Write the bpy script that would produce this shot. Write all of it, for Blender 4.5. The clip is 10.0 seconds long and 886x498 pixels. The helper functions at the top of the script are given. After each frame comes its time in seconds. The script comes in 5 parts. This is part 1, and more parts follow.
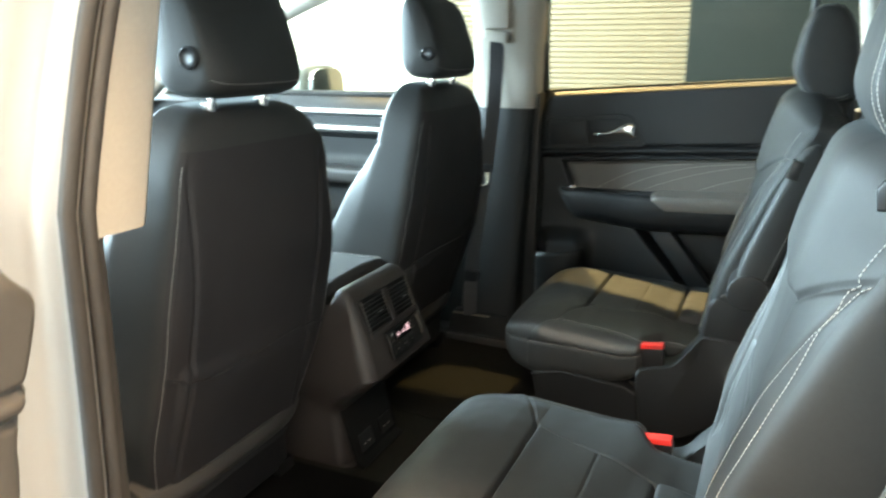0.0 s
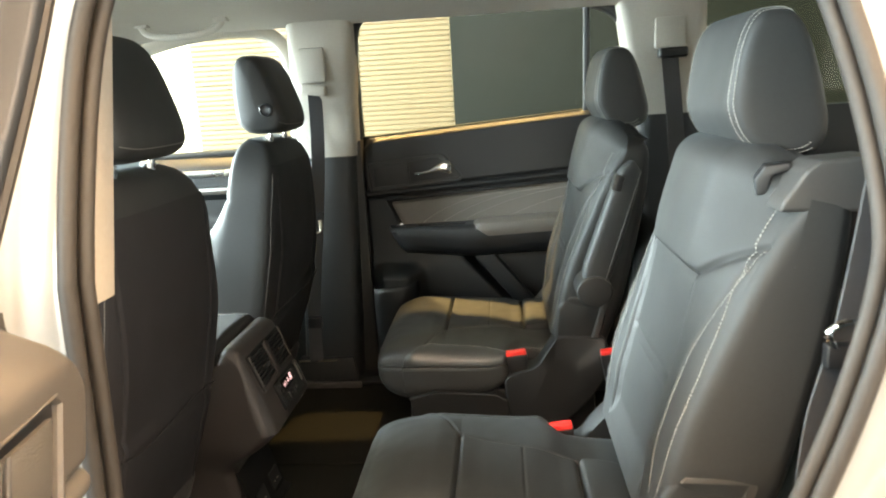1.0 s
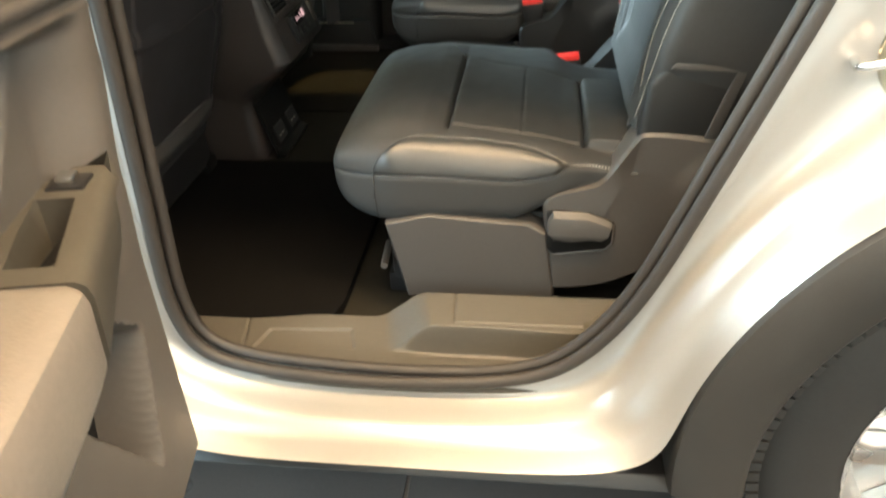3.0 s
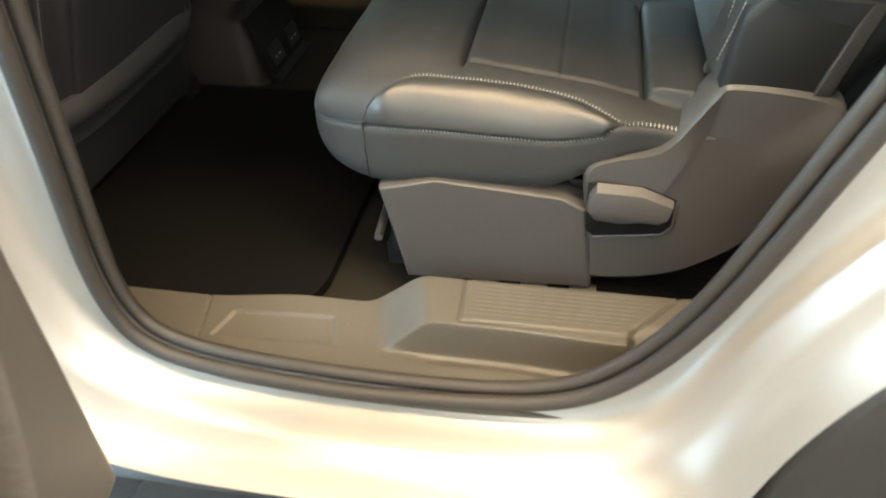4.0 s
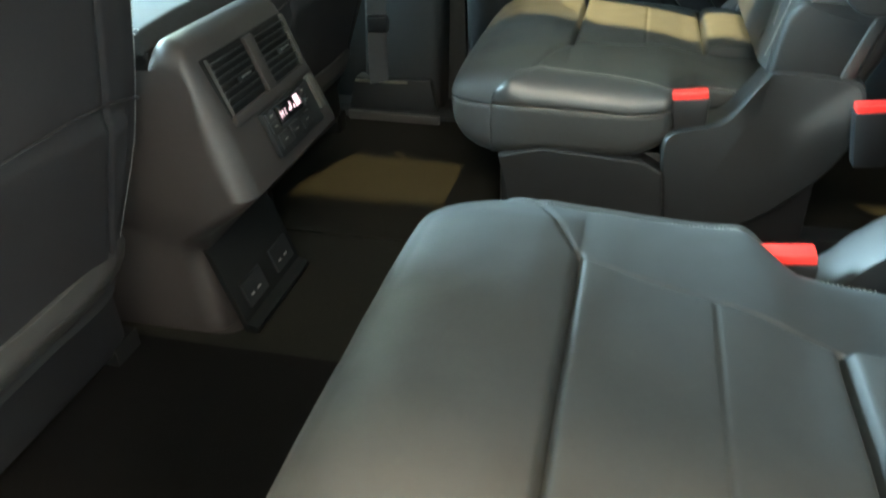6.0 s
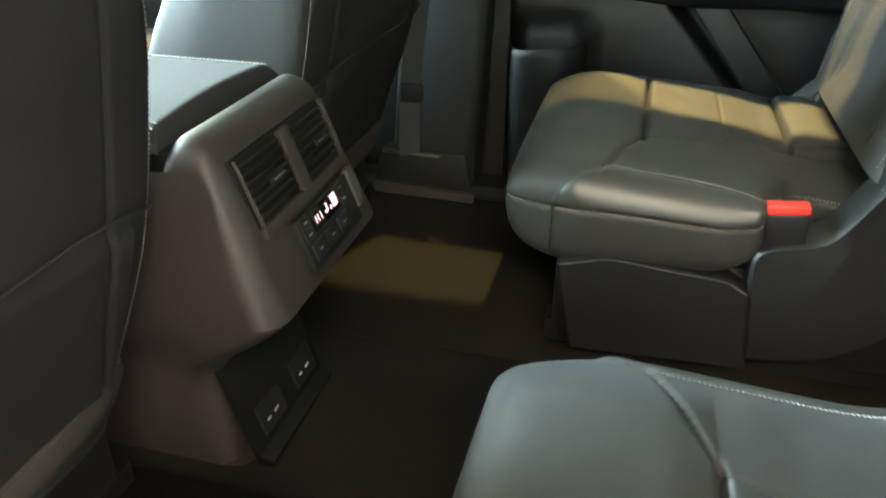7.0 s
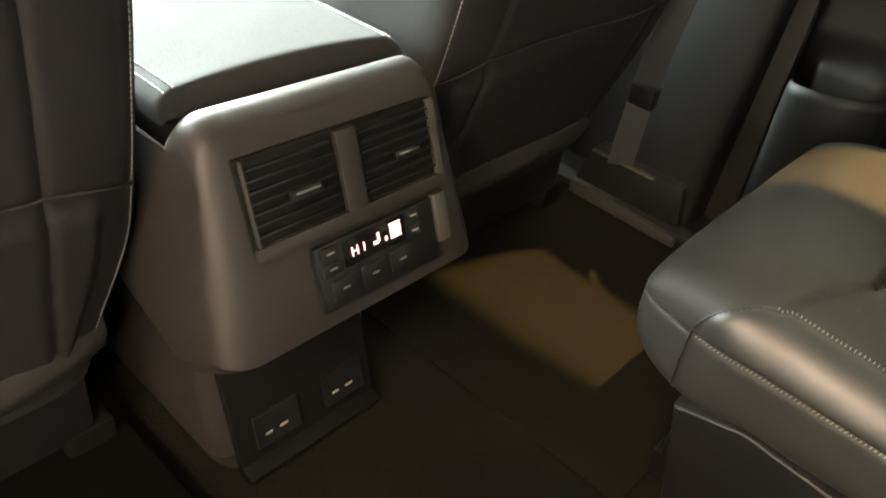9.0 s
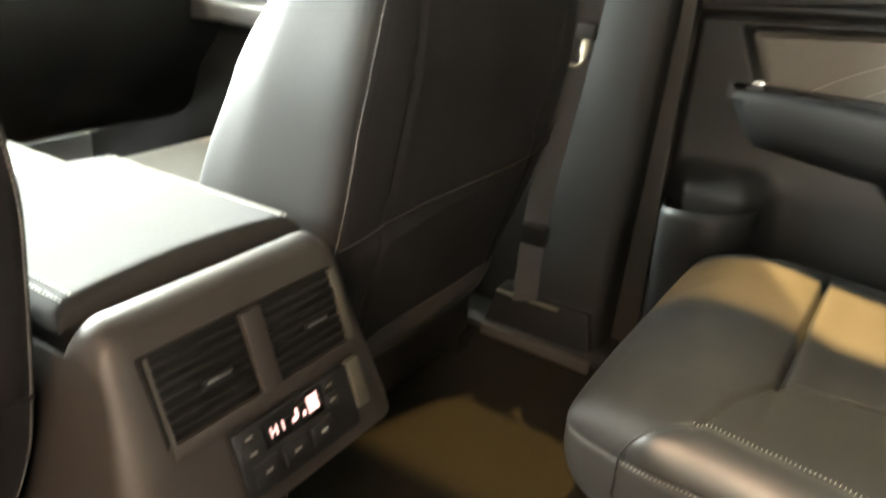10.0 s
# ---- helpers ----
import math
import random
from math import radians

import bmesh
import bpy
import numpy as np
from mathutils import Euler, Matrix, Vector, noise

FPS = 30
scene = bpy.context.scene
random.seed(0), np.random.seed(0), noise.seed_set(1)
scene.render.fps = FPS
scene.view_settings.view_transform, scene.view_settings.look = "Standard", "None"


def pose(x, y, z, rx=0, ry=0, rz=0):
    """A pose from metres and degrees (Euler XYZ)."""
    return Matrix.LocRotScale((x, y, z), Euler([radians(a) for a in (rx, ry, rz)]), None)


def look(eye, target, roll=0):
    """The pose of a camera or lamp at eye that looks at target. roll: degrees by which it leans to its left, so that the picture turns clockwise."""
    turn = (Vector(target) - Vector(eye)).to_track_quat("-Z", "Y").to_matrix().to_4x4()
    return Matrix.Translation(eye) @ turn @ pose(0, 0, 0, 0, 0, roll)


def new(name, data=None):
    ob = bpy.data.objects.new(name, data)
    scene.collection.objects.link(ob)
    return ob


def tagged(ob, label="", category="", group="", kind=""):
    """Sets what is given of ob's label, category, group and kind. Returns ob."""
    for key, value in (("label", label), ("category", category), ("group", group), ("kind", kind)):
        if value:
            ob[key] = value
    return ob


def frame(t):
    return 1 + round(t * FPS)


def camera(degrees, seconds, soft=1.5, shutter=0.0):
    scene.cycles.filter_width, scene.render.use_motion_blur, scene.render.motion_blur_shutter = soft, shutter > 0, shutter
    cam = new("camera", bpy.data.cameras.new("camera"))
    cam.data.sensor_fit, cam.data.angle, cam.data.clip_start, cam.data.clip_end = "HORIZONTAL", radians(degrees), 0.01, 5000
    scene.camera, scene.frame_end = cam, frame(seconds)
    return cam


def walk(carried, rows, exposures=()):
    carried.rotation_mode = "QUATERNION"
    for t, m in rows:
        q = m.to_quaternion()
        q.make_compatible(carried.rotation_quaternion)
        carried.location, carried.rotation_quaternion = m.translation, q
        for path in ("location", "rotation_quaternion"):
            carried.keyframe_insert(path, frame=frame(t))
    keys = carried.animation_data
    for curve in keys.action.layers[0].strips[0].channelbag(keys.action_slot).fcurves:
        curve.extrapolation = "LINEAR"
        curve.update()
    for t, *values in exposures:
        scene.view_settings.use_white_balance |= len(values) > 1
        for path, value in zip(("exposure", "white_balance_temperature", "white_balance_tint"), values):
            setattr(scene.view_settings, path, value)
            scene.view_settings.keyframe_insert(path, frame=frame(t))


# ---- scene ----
cam = camera(60.9, 10.0, soft=2.0, shutter=0.4)
METRES, EYE, TILT, LEAN, TURN = 2.0, 1.26, -15.0, 0.0, 24.0
X0, Y0 = 0.749, -1.388
ROWS = [
    (0.0, 0.0, 0.0, 0.0, -0.0, 0.0, 0.0),
    (0.5, -0.0801, 0.0106, 0.0074, -12.25, 1.92, 6.22),
    (1.0, -0.1326, -0.0285, -0.0066, -18.41, 2.46, 8.43),
    (1.5, -0.1492, -0.0658, -0.0289, -18.96, 2.0, 7.62),
    (2.0, -0.1517, -0.0832, -0.0513, -18.15, -1.54, 7.31),
    (2.5, -0.1508, -0.0844, -0.0768, -17.25, -8.82, 7.43),
    (3.0, -0.1316, -0.0533, -0.0989, -15.98, -17.8, 6.65),
    (4.5, -0.0611, 0.1338, -0.1035, -12.15, -24.32, 5.15),
    (5.0, -0.0522, 0.2024, -0.0957, -12.3, -24.84, 5.32),
    (5.5, -0.0364, 0.2718, -0.0704, -11.23, -21.93, 5.2),
    (6.0, -0.0223, 0.3228, -0.0444, -9.32, -16.75, 4.36),
    (7.5, -0.0384, 0.4534, -0.0019, -7.25, -13.9, -0.22),
    (8.0, -0.0013, 0.4914, -0.0023, 2.63, -17.06, -5.5),
    (8.5, 0.0341, 0.521, 0.0184, 12.47, -20.87, -10.05),
    (9.0, 0.0503, 0.5356, 0.0311, 16.98, -21.56, -11.61),
    (9.5, 0.0577, 0.5392, 0.0315, 16.38, -18.44, -9.87),
    (10.0, 0.0523, 0.5302, 0.0383, 8.46, -9.07, -5.59),
]
EXPOSURES = [(0.0, 1.25, 7200, 12), (0.6, 1.38, 8300, 18), (1.2, 1.3, 8500, 19), (2.5, 1.0, 7700, 15), (3.2, 0.85, 7400, 12), (4.5, 1.15, 6700, 9), (5.0, 1.5, 6900, 8), (5.5, 1.55, 6900, 7), (6.0, 2.1, 6600, 3), (7.5, 1.8, 8500, 13), (8.0, 1.5, 8800, 17), (8.5, 1.85, 8300, 17), (9.0, 2.2, 9300, 22), (10.0, 2.35, 9900, 24)]
walk(cam, [(t, pose(X0, Y0, EYE, TILT, LEAN, TURN) @ pose(METRES * x, METRES * y, METRES * z, 90 + pitch, roll, yaw)) for t, x, y, z, yaw, pitch, roll in ROWS],
     exposures=EXPOSURES)


# ---- world and lamps ----
world = bpy.data.worlds.new("showroom_world")
world.use_nodes = True
world.node_tree.nodes["Background"].inputs[0].default_value = (0.75, 0.85, 1.0, 1)
world.node_tree.nodes["Background"].inputs[1].default_value = 0.25
scene.world = world


def area_lamp(name, eye, target, sx, sy, watts, colour):
    data = bpy.data.lights.new(name, "AREA")
    data.shape, data.size, data.size_y, data.energy, data.color = "RECTANGLE", sx, sy, watts, colour
    ob = new(name, data)
    ob.matrix_world = look(eye, target)
    return ob


WARM = (1.0, 0.74, 0.45)
area_lamp("ceiling_lamp_left", (1.0, -1.34, 3.38), (1.0, -1.34, 0), 3.2, 0.44, 190, WARM)
area_lamp("ceiling_lamp_left_outer", (0.6, -3.6, 3.38), (0.6, -3.4, 0), 3.0, 0.7, 90, (1.0, 0.90, 0.76))
area_lamp("ceiling_lamp_rear", (3.4, -2.4, 3.38), (0.1, -0.6, 0.8), 1.6, 1.2, 95, (1.0, 0.93, 0.88))
spot = bpy.data.lights.new("ceiling_spot_right", "SPOT")
spot.energy, spot.color, spot.spot_size, spot.spot_blend, spot.shadow_soft_size = 215, (1.0, 0.78, 0.34), radians(42), 0.3, 0.035
new("ceiling_spot_right", spot).matrix_world = look((0.66, 1.76, 3.38), (0.15, 0.30, 0.4))
spot2 = bpy.data.lights.new("ceiling_spot_front", "SPOT")
spot2.energy, spot2.color, spot2.spot_size, spot2.spot_blend, spot2.shadow_soft_size = 440, (1.0, 0.78, 0.34), radians(40), 0.3, 0.035
new("ceiling_spot_front", spot2).matrix_world = look((-0.6, 1.76, 3.38), (0.40, 0.35, 0.6))
area_lamp("ceiling_lamp_wall", (-1.6, 2.0, 3.38), (-1.6, 2.2, 0), 3.4, 0.5, 3, (1.0, 0.80, 0.50))
area_lamp("shop_window_daylight_side", (-4.2, -4.4, 2.2), (0.4, -0.4, 1.0), 3.0, 2.6, 560, (0.52, 0.80, 1.0))
# Unseen cool fill, added to brighten the near backrest.
area_lamp("fill_lamp_cool", (-2.6, -2.0, 3.38), (0.6, -0.5, 0.75), 1.5, 1.5, 60, (0.52, 0.82, 1.0))
area_lamp("shop_window_daylight", (-5.2, 0.9, 2.1), (0, -0.1, 1.0), 3.3, 2.6, 2700, (0.54, 0.82, 1.0))


# ---- materials ----
def mat(name, colour, rough=0.5, metal=0.0, spread=0.12, big=6.0, fine=180.0, bump=0.15, bump_scale=900.0, dist=0.0006, spec=0.5, grain="noise", coat=0.0, world=False, sheen=0.0):
    m = bpy.data.materials.new(name)
    m.use_nodes = True
    nt = m.node_tree
    b = nt.nodes["Principled BSDF"]
    b.inputs["Roughness"].default_value, b.inputs["Metallic"].default_value = rough, metal
    b.inputs["Specular IOR Level"].default_value = spec
    b.inputs["Coat Weight"].default_value = coat
    b.inputs["Coat Roughness"].default_value = 0.16
    b.inputs["Sheen Weight"].default_value = sheen
    b.inputs["Sheen Roughness"].default_value = 0.45
    b.inputs["Sheen Tint"].default_value = (0.72, 0.9, 1.0, 1)
    tc = nt.nodes.new("ShaderNodeNewGeometry" if world else "ShaderNodeTexCoord")
    co = tc.outputs["Position" if world else "Object"]
    n1, n2 = nt.nodes.new("ShaderNodeTexNoise"), nt.nodes.new("ShaderNodeTexNoise")
    n1.inputs["Scale"].default_value, n2.inputs["Scale"].default_value = big, fine
    n1.inputs["Detail"].default_value, n2.inputs["Detail"].default_value = 4, 3
    mix = nt.nodes.new("ShaderNodeMath")
    mix.operation = "ADD"
    for n in (n1, n2):
        nt.links.new(co, n.inputs["Vector"])
    nt.links.new(n1.outputs["Fac"], mix.inputs[0])
    nt.links.new(n2.outputs["Fac"], mix.inputs[1])
    ramp = nt.nodes.new("ShaderNodeMapRange")
    ramp.inputs["From Min"].default_value, ramp.inputs["From Max"].default_value = 0.6, 1.4
    ramp.inputs["To Min"].default_value, ramp.inputs["To Max"].default_value = 1 - spread, 1 + spread
    nt.links.new(mix.outputs[0], ramp.inputs["Value"])
    tint = nt.nodes.new("ShaderNodeVectorMath")
    tint.operation = "SCALE"
    tint.inputs[0].default_value = colour
    nt.links.new(ramp.outputs[0], tint.inputs["Scale"])
    nt.links.new(tint.outputs[0], b.inputs["Base Color"])
    rr = nt.nodes.new("ShaderNodeMapRange")
    rr.inputs["From Min"].default_value, rr.inputs["From Max"].default_value = 0.3, 0.7
    rr.inputs["To Min"].default_value, rr.inputs["To Max"].default_value = max(rough - 0.06, 0.02), min(rough + 0.06, 1)
    nt.links.new(n1.outputs["Fac"], rr.inputs["Value"])
    nt.links.new(rr.outputs[0], b.inputs["Roughness"])
    if bump > 0:
        if grain == "cells":
            g = nt.nodes.new("ShaderNodeTexVoronoi")
            g.inputs["Scale"].default_value = bump_scale
            out = g.outputs["Distance"]
        else:
            g = nt.nodes.new("ShaderNodeTexNoise")
            g.inputs["Scale"].default_value = bump_scale
            g.inputs["Detail"].default_value = 2
            out = g.outputs["Fac"]
        nt.links.new(co, g.inputs["Vector"])
        bp = nt.nodes.new("ShaderNodeBump")
        bp.inputs["Strength"].default_value, bp.inputs["Distance"].default_value = bump, dist
        nt.links.new(out, bp.inputs["Height"])
        nt.links.new(bp.outputs[0], b.inputs["Normal"])
    return m


def pane_mat(name, tint, ior=1.33):
    m = bpy.data.materials.new(name)
    m.use_nodes = True
    nt = m.node_tree
    out = nt.nodes["Material Output"]
    nt.nodes.remove(nt.nodes["Principled BSDF"])
    tr, gl, mx, fr = (nt.nodes.new("ShaderNode" + k) for k in ("BsdfTransparent", "BsdfGlossy", "MixShader", "Fresnel"))
    tr.inputs[0].default_value = (*tint, 1)
    gl.inputs["Roughness"].default_value = 0.02
    fr.inputs[0].default_value = ior
    nt.links.new(fr.outputs[0], mx.inputs[0])
    nt.links.new(tr.outputs[0], mx.inputs[1])
    nt.links.new(gl.outputs[0], mx.inputs[2])
    nt.links.new(mx.outputs[0], out.inputs[0])
    return m


def glow_mat(name, colour, strength):
    m = bpy.data.materials.new(name)
    m.use_nodes = True
    b = m.node_tree.nodes["Principled BSDF"]
    b.inputs["Base Color"].default_value = (0.02, 0.02, 0.02, 1)
    b.inputs["Emission Color"].default_value = (*colour, 1)
    b.inputs["Emission Strength"].default_value = strength
    return m


LEATHER = mat("black_leatherette", (0.025, 0.0255, 0.0255), 0.60, spec=0.40, bump=0.16, bump_scale=700, dist=0.0003, grain="cells", spread=0.10, sheen=0.02)
LEATHER_GLOSS = mat("black_polished_leatherette", (0.027, 0.0275, 0.027), 0.39, bump=0.12, bump_scale=700, dist=0.0003, grain="cells", spread=0.08, spec=0.6)
LEATHER_SIDE = mat("black_smooth_leatherette", (0.032, 0.0315, 0.0315), 0.85, spec=0.16, bump=0.2, bump_scale=420, dist=0.0005, grain="cells", spread=0.10)
VINYL = mat("charcoal_vinyl", (0.0195, 0.018, 0.0195), 0.64, spec=0.4, bump=0.25, bump_scale=500, dist=0.0005, spread=0.12)
CONSOLE = mat("brown_grey_console_plastic", (0.031, 0.0255, 0.024), 0.46, bump=0.35, bump_scale=1100, dist=0.0005, spread=0.08)
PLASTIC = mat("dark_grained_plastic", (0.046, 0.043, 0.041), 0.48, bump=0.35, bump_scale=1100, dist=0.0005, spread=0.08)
# One lining plastic: darker copy for shaded parts, lighter one for the lit door.
LINING_SHADED = mat("shaded_grained_lining", (0.0085, 0.0087, 0.0095), 0.50, bump=0.3, bump_scale=900, dist=0.0005, spread=0.08)
LINING_LIT = mat("lit_grained_lining", (0.071, 0.064, 0.058), 0.55, bump=0.35, bump_scale=1000, dist=0.0005, spread=0.08)
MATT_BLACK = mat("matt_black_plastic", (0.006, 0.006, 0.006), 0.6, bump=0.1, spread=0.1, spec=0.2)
PERF = mat("perforated_grey_plate", (0.085, 0.078, 0.070), 0.45, bump=0.9, bump_scale=600, dist=0.0012, grain="cells", spread=0.06)
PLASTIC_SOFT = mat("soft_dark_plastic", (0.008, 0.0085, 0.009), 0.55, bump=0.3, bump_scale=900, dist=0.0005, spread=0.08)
SILL_PLASTIC = mat("grey_sill_plastic", (0.056, 0.0505, 0.041), 0.55, bump=0.35, bump_scale=1000, dist=0.0005, spread=0.10)
TAUPE = mat("taupe_leatherette", (0.155, 0.136, 0.119), 0.5, bump=0.25, bump_scale=420, dist=0.0005, grain="cells", spread=0.10)
BLACK_PLASTIC = mat("black_plastic", (0.012, 0.012, 0.013), 0.38, bump=0.1, spread=0.1)
GLOSS_BLACK = mat("gloss_black_panel", (0.008, 0.008, 0.009), 0.15, bump=0.0, spread=0.1)
BEIGE = mat("beige_headliner_cloth", (0.37, 0.34, 0.295), 0.85, bump=0.4, bump_scale=1400, dist=0.0006, spread=0.06)
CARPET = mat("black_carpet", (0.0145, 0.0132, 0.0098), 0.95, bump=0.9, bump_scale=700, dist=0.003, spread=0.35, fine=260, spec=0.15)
# Footwell shade is in this colour, far blacker than the other mat's.
MAT_SHADED = mat("shaded_velour_mat", (0.0048, 0.0045, 0.0043), 0.95, bump=0.9, bump_scale=800, dist=0.002, spread=0.3, fine=300, spec=0.05)
PAINT = mat("white_silver_car_paint", (0.32, 0.316, 0.307), 0.36, 0.40, bump=0.0, spread=0.02, coat=0.3)
CLADDING = mat("black_wheel_arch_plastic", (0.019, 0.018, 0.0165), 0.6, bump=0.4, bump_scale=900, dist=0.0006, spread=0.10)
RUBBER = mat("rubber_seal", (0.024, 0.021, 0.019), 0.6, bump=0.2, bump_scale=700, spread=0.12)
TYRE = mat("tyre_rubber", (0.012, 0.012, 0.012), 0.75, bump=0.3, bump_scale=500, spread=0.2)
CHROME = mat("chrome", (0.75, 0.75, 0.74), 0.12, 1.0, bump=0.0, spread=0.03)
SATIN = mat("satin_silver_trim", (0.60, 0.60, 0.60), 0.30, 1.0, bump=0.05, spread=0.04)
STEEL = mat("zinc_steel", (0.36, 0.33, 0.26), 0.38, 1.0, bump=0.1, bump_scale=200, spread=0.12)
RED = mat("red_buckle_plastic", (0.75, 0.03, 0.025), 0.4, bump=0.05, spread=0.05)
WEB = mat("seat_belt_webbing", (0.045, 0.045, 0.048), 0.65, bump=0.6, bump_scale=1500, dist=0.0006, spread=0.15)
THREAD = mat("pale_thread", (0.38, 0.36, 0.33), 0.7, bump=0.0, spread=0.08)
THREAD_DIM = mat("grey_thread", (0.26, 0.25, 0.24), 0.7, bump=0.0, spread=0.08)
SLAT = mat("tan_wall_slats", (0.135, 0.100, 0.060), 0.5, bump=0.2, bump_scale=60, spread=0.12, big=1.5)
CREAM = mat("cream_wall_paint", (0.62, 0.56, 0.43), 0.7, bump=0.15, bump_scale=120, spread=0.04, big=1.0)
DARK_PANEL = mat("dark_grey_wall_panel", (0.0075, 0.0090, 0.0080), 0.75, spec=0.1, bump=0.1, bump_scale=90, spread=0.08, big=2.0)
TILE = mat("dark_floor_tile", (0.050, 0.046, 0.045), 0.30, bump=0.08, bump_scale=40, spread=0.2, big=3.0, world=True)
GROUT = mat("tile_grout", (0.13, 0.12, 0.11), 0.9, bump=0.3, bump_scale=300, spread=0.15)
WHITE_WALL = mat("white_wall_paint", (0.50, 0.48, 0.45), 0.8, bump=0.1, bump_scale=120, spread=0.04, big=1.0)
PANE = pane_mat("tinted_pane", (0.86, 0.88, 0.78))
PANE_SMOKED = pane_mat("smoked_pane", (0.60, 0.60, 0.58), 1.12)
PANE_CLEAR = pane_mat("clear_pane", (0.93, 0.95, 0.94))
GLOW = glow_mat("lit_display_segments", (1.0, 0.66, 0.76), 0.6)
LAMP_GLOW = glow_mat("lit_lamp_diffuser", (1.0, 0.85, 0.6), 3.0)


# ---- building helpers ----
BASE = {}


def thing(name, base, label, category, group="", kind=""):
    ob = new(name)
    ob.location = base
    ob.empty_display_size = 0.05
    BASE[ob] = Vector(base)
    return tagged(ob, label, category, group, kind)


def mesh_of(bm, base, material, smooth=40):
    bmesh.ops.recalc_face_normals(bm, faces=bm.faces)
    bm.transform(Matrix.Translation(-base))
    me = bpy.data.meshes.new("mesh")
    for f in bm.faces:
        f.smooth = True
    bm.to_mesh(me)
    bm.free()
    me.set_sharp_from_angle(angle=radians(smooth))
    me.materials.append(material)
    return me


def part(name, bm, material, parent, label="", smooth=40):
    """Links bm (in world metres) as one mesh object under a thing or a part."""
    base = BASE[parent]
    ob = new(name, mesh_of(bm, base, material, smooth))
    ob.parent = parent
    BASE[ob] = base
    return tagged(ob, label, kind="stuff" if name in ("stitching", "seam") else "")


def solo(name, bm, material, base, label, category, group="", kind="", smooth=40):
    base = Vector(base)
    ob = new(name, mesh_of(bm, base, material, smooth))
    ob.location = base
    BASE[ob] = base
    return tagged(ob, label, category, group, kind)


def join(*bms):
    out = bmesh.new()
    for b in bms:
        me = bpy.data.meshes.new("tmp")
        b.to_mesh(me)
        out.from_mesh(me)
        bpy.data.meshes.remove(me)
        b.free()
    return out


def loft(rings, closed=True, caps=True):
    bm = bmesh.new()
    vs = [[bm.verts.new(p) for p in r] for r in rings]
    n = len(vs[0])
    for a, b in zip(vs, vs[1:]):
        for i in range(n if closed else n - 1):
            j = (i + 1) % n
            bm.faces.new((a[i], a[j], b[j], b[i]))
    if caps and closed:
        bm.faces.new(vs[0][::-1])
        bm.faces.new(vs[-1])
    return bm


def prism(profile, axis, a, b, bevel=0.004, seg=2, keep=None):
    """A polygon in the plane across axis, pushed from a to b, with bevelled edges."""
    k = "xyz".index(axis)

    def place(p, q):
        c = list(p)
        c.insert(k, q)
        return Vector(c)
    bm = loft([[place(p, a) for p in profile], [place(p, b) for p in profile]])
    bmesh.ops.recalc_face_normals(bm, faces=bm.faces)
    if bevel:
        bmesh.ops.bevel(bm, geom=list(bm.edges), offset=bevel, segments=seg, profile=0.6, affect="EDGES", clamp_overlap=True)
    return bm


def box(x0, x1, y0, y1, z0, z1, r=0.003, seg=2):
    return prism([(y0, z0), (y1, z0), (y1, z1), (y0, z1)], "x", x0, x1, r, seg)


def placed(bm, m):
    bm.transform(m)
    return bm


def catmull(pts, n=8, closed=False):
    pts = [Vector(p) for p in pts]
    out, k = [], len(pts)
    for i in range(k if closed else k - 1):
        p = [pts[(i + d) % k] if closed else pts[min(max(i + d, 0), k - 1)] for d in (-1, 0, 1, 2)]
        for j in range(n):
            t = j / n
            out.append(0.5 * (2 * p[1] + (p[2] - p[0]) * t + (2 * p[0] - 5 * p[1] + 4 * p[2] - p[3]) * t * t + (3 * p[1] - p[0] - 3 * p[2] + p[3]) * t ** 3))
    if not closed:
        out.append(pts[-1])
    return out


def tube(pts, r, n=10, closed=False, flat=1.0, up=(0, 0, 1)):
    pts = [Vector(p) for p in pts]
    rings, k, up = [], len(pts), Vector(up)
    for i, p in enumerate(pts):
        a = pts[(i - 1) % k] if closed or i else pts[0]
        b = pts[(i + 1) % k] if closed or i < k - 1 else pts[-1]
        t = (b - a).normalized()
        s = t.cross(up)
        s = s.normalized() if s.length > 1e-4 else t.orthogonal().normalized()
        u = s.cross(t)
        rings.append([p + r * (math.cos(q) * s + flat * math.sin(q) * u) for q in (2 * math.pi * j / n for j in range(n))])
    if closed:
        rings.append(rings[0])
    bm = loft(rings, caps=not closed)
    if closed:
        bmesh.ops.remove_doubles(bm, verts=bm.verts, dist=1e-6)
    return bm


def strap(pts, side, width, thick=0.0014):
    """A belt of webbing along pts, width across the side vector."""
    side, rings = Vector(side).normalized(), []
    pts = [Vector(p) for p in pts]
    for i, p in enumerate(pts):
        t = (pts[min(i + 1, len(pts) - 1)] - pts[max(i - 1, 0)]).normalized()
        nrm = t.cross(side).normalized()
        w, h = side * width / 2, nrm * thick
        rings.append([p - w - h, p + w - h, p + w + h, p - w + h])
    return loft(rings)


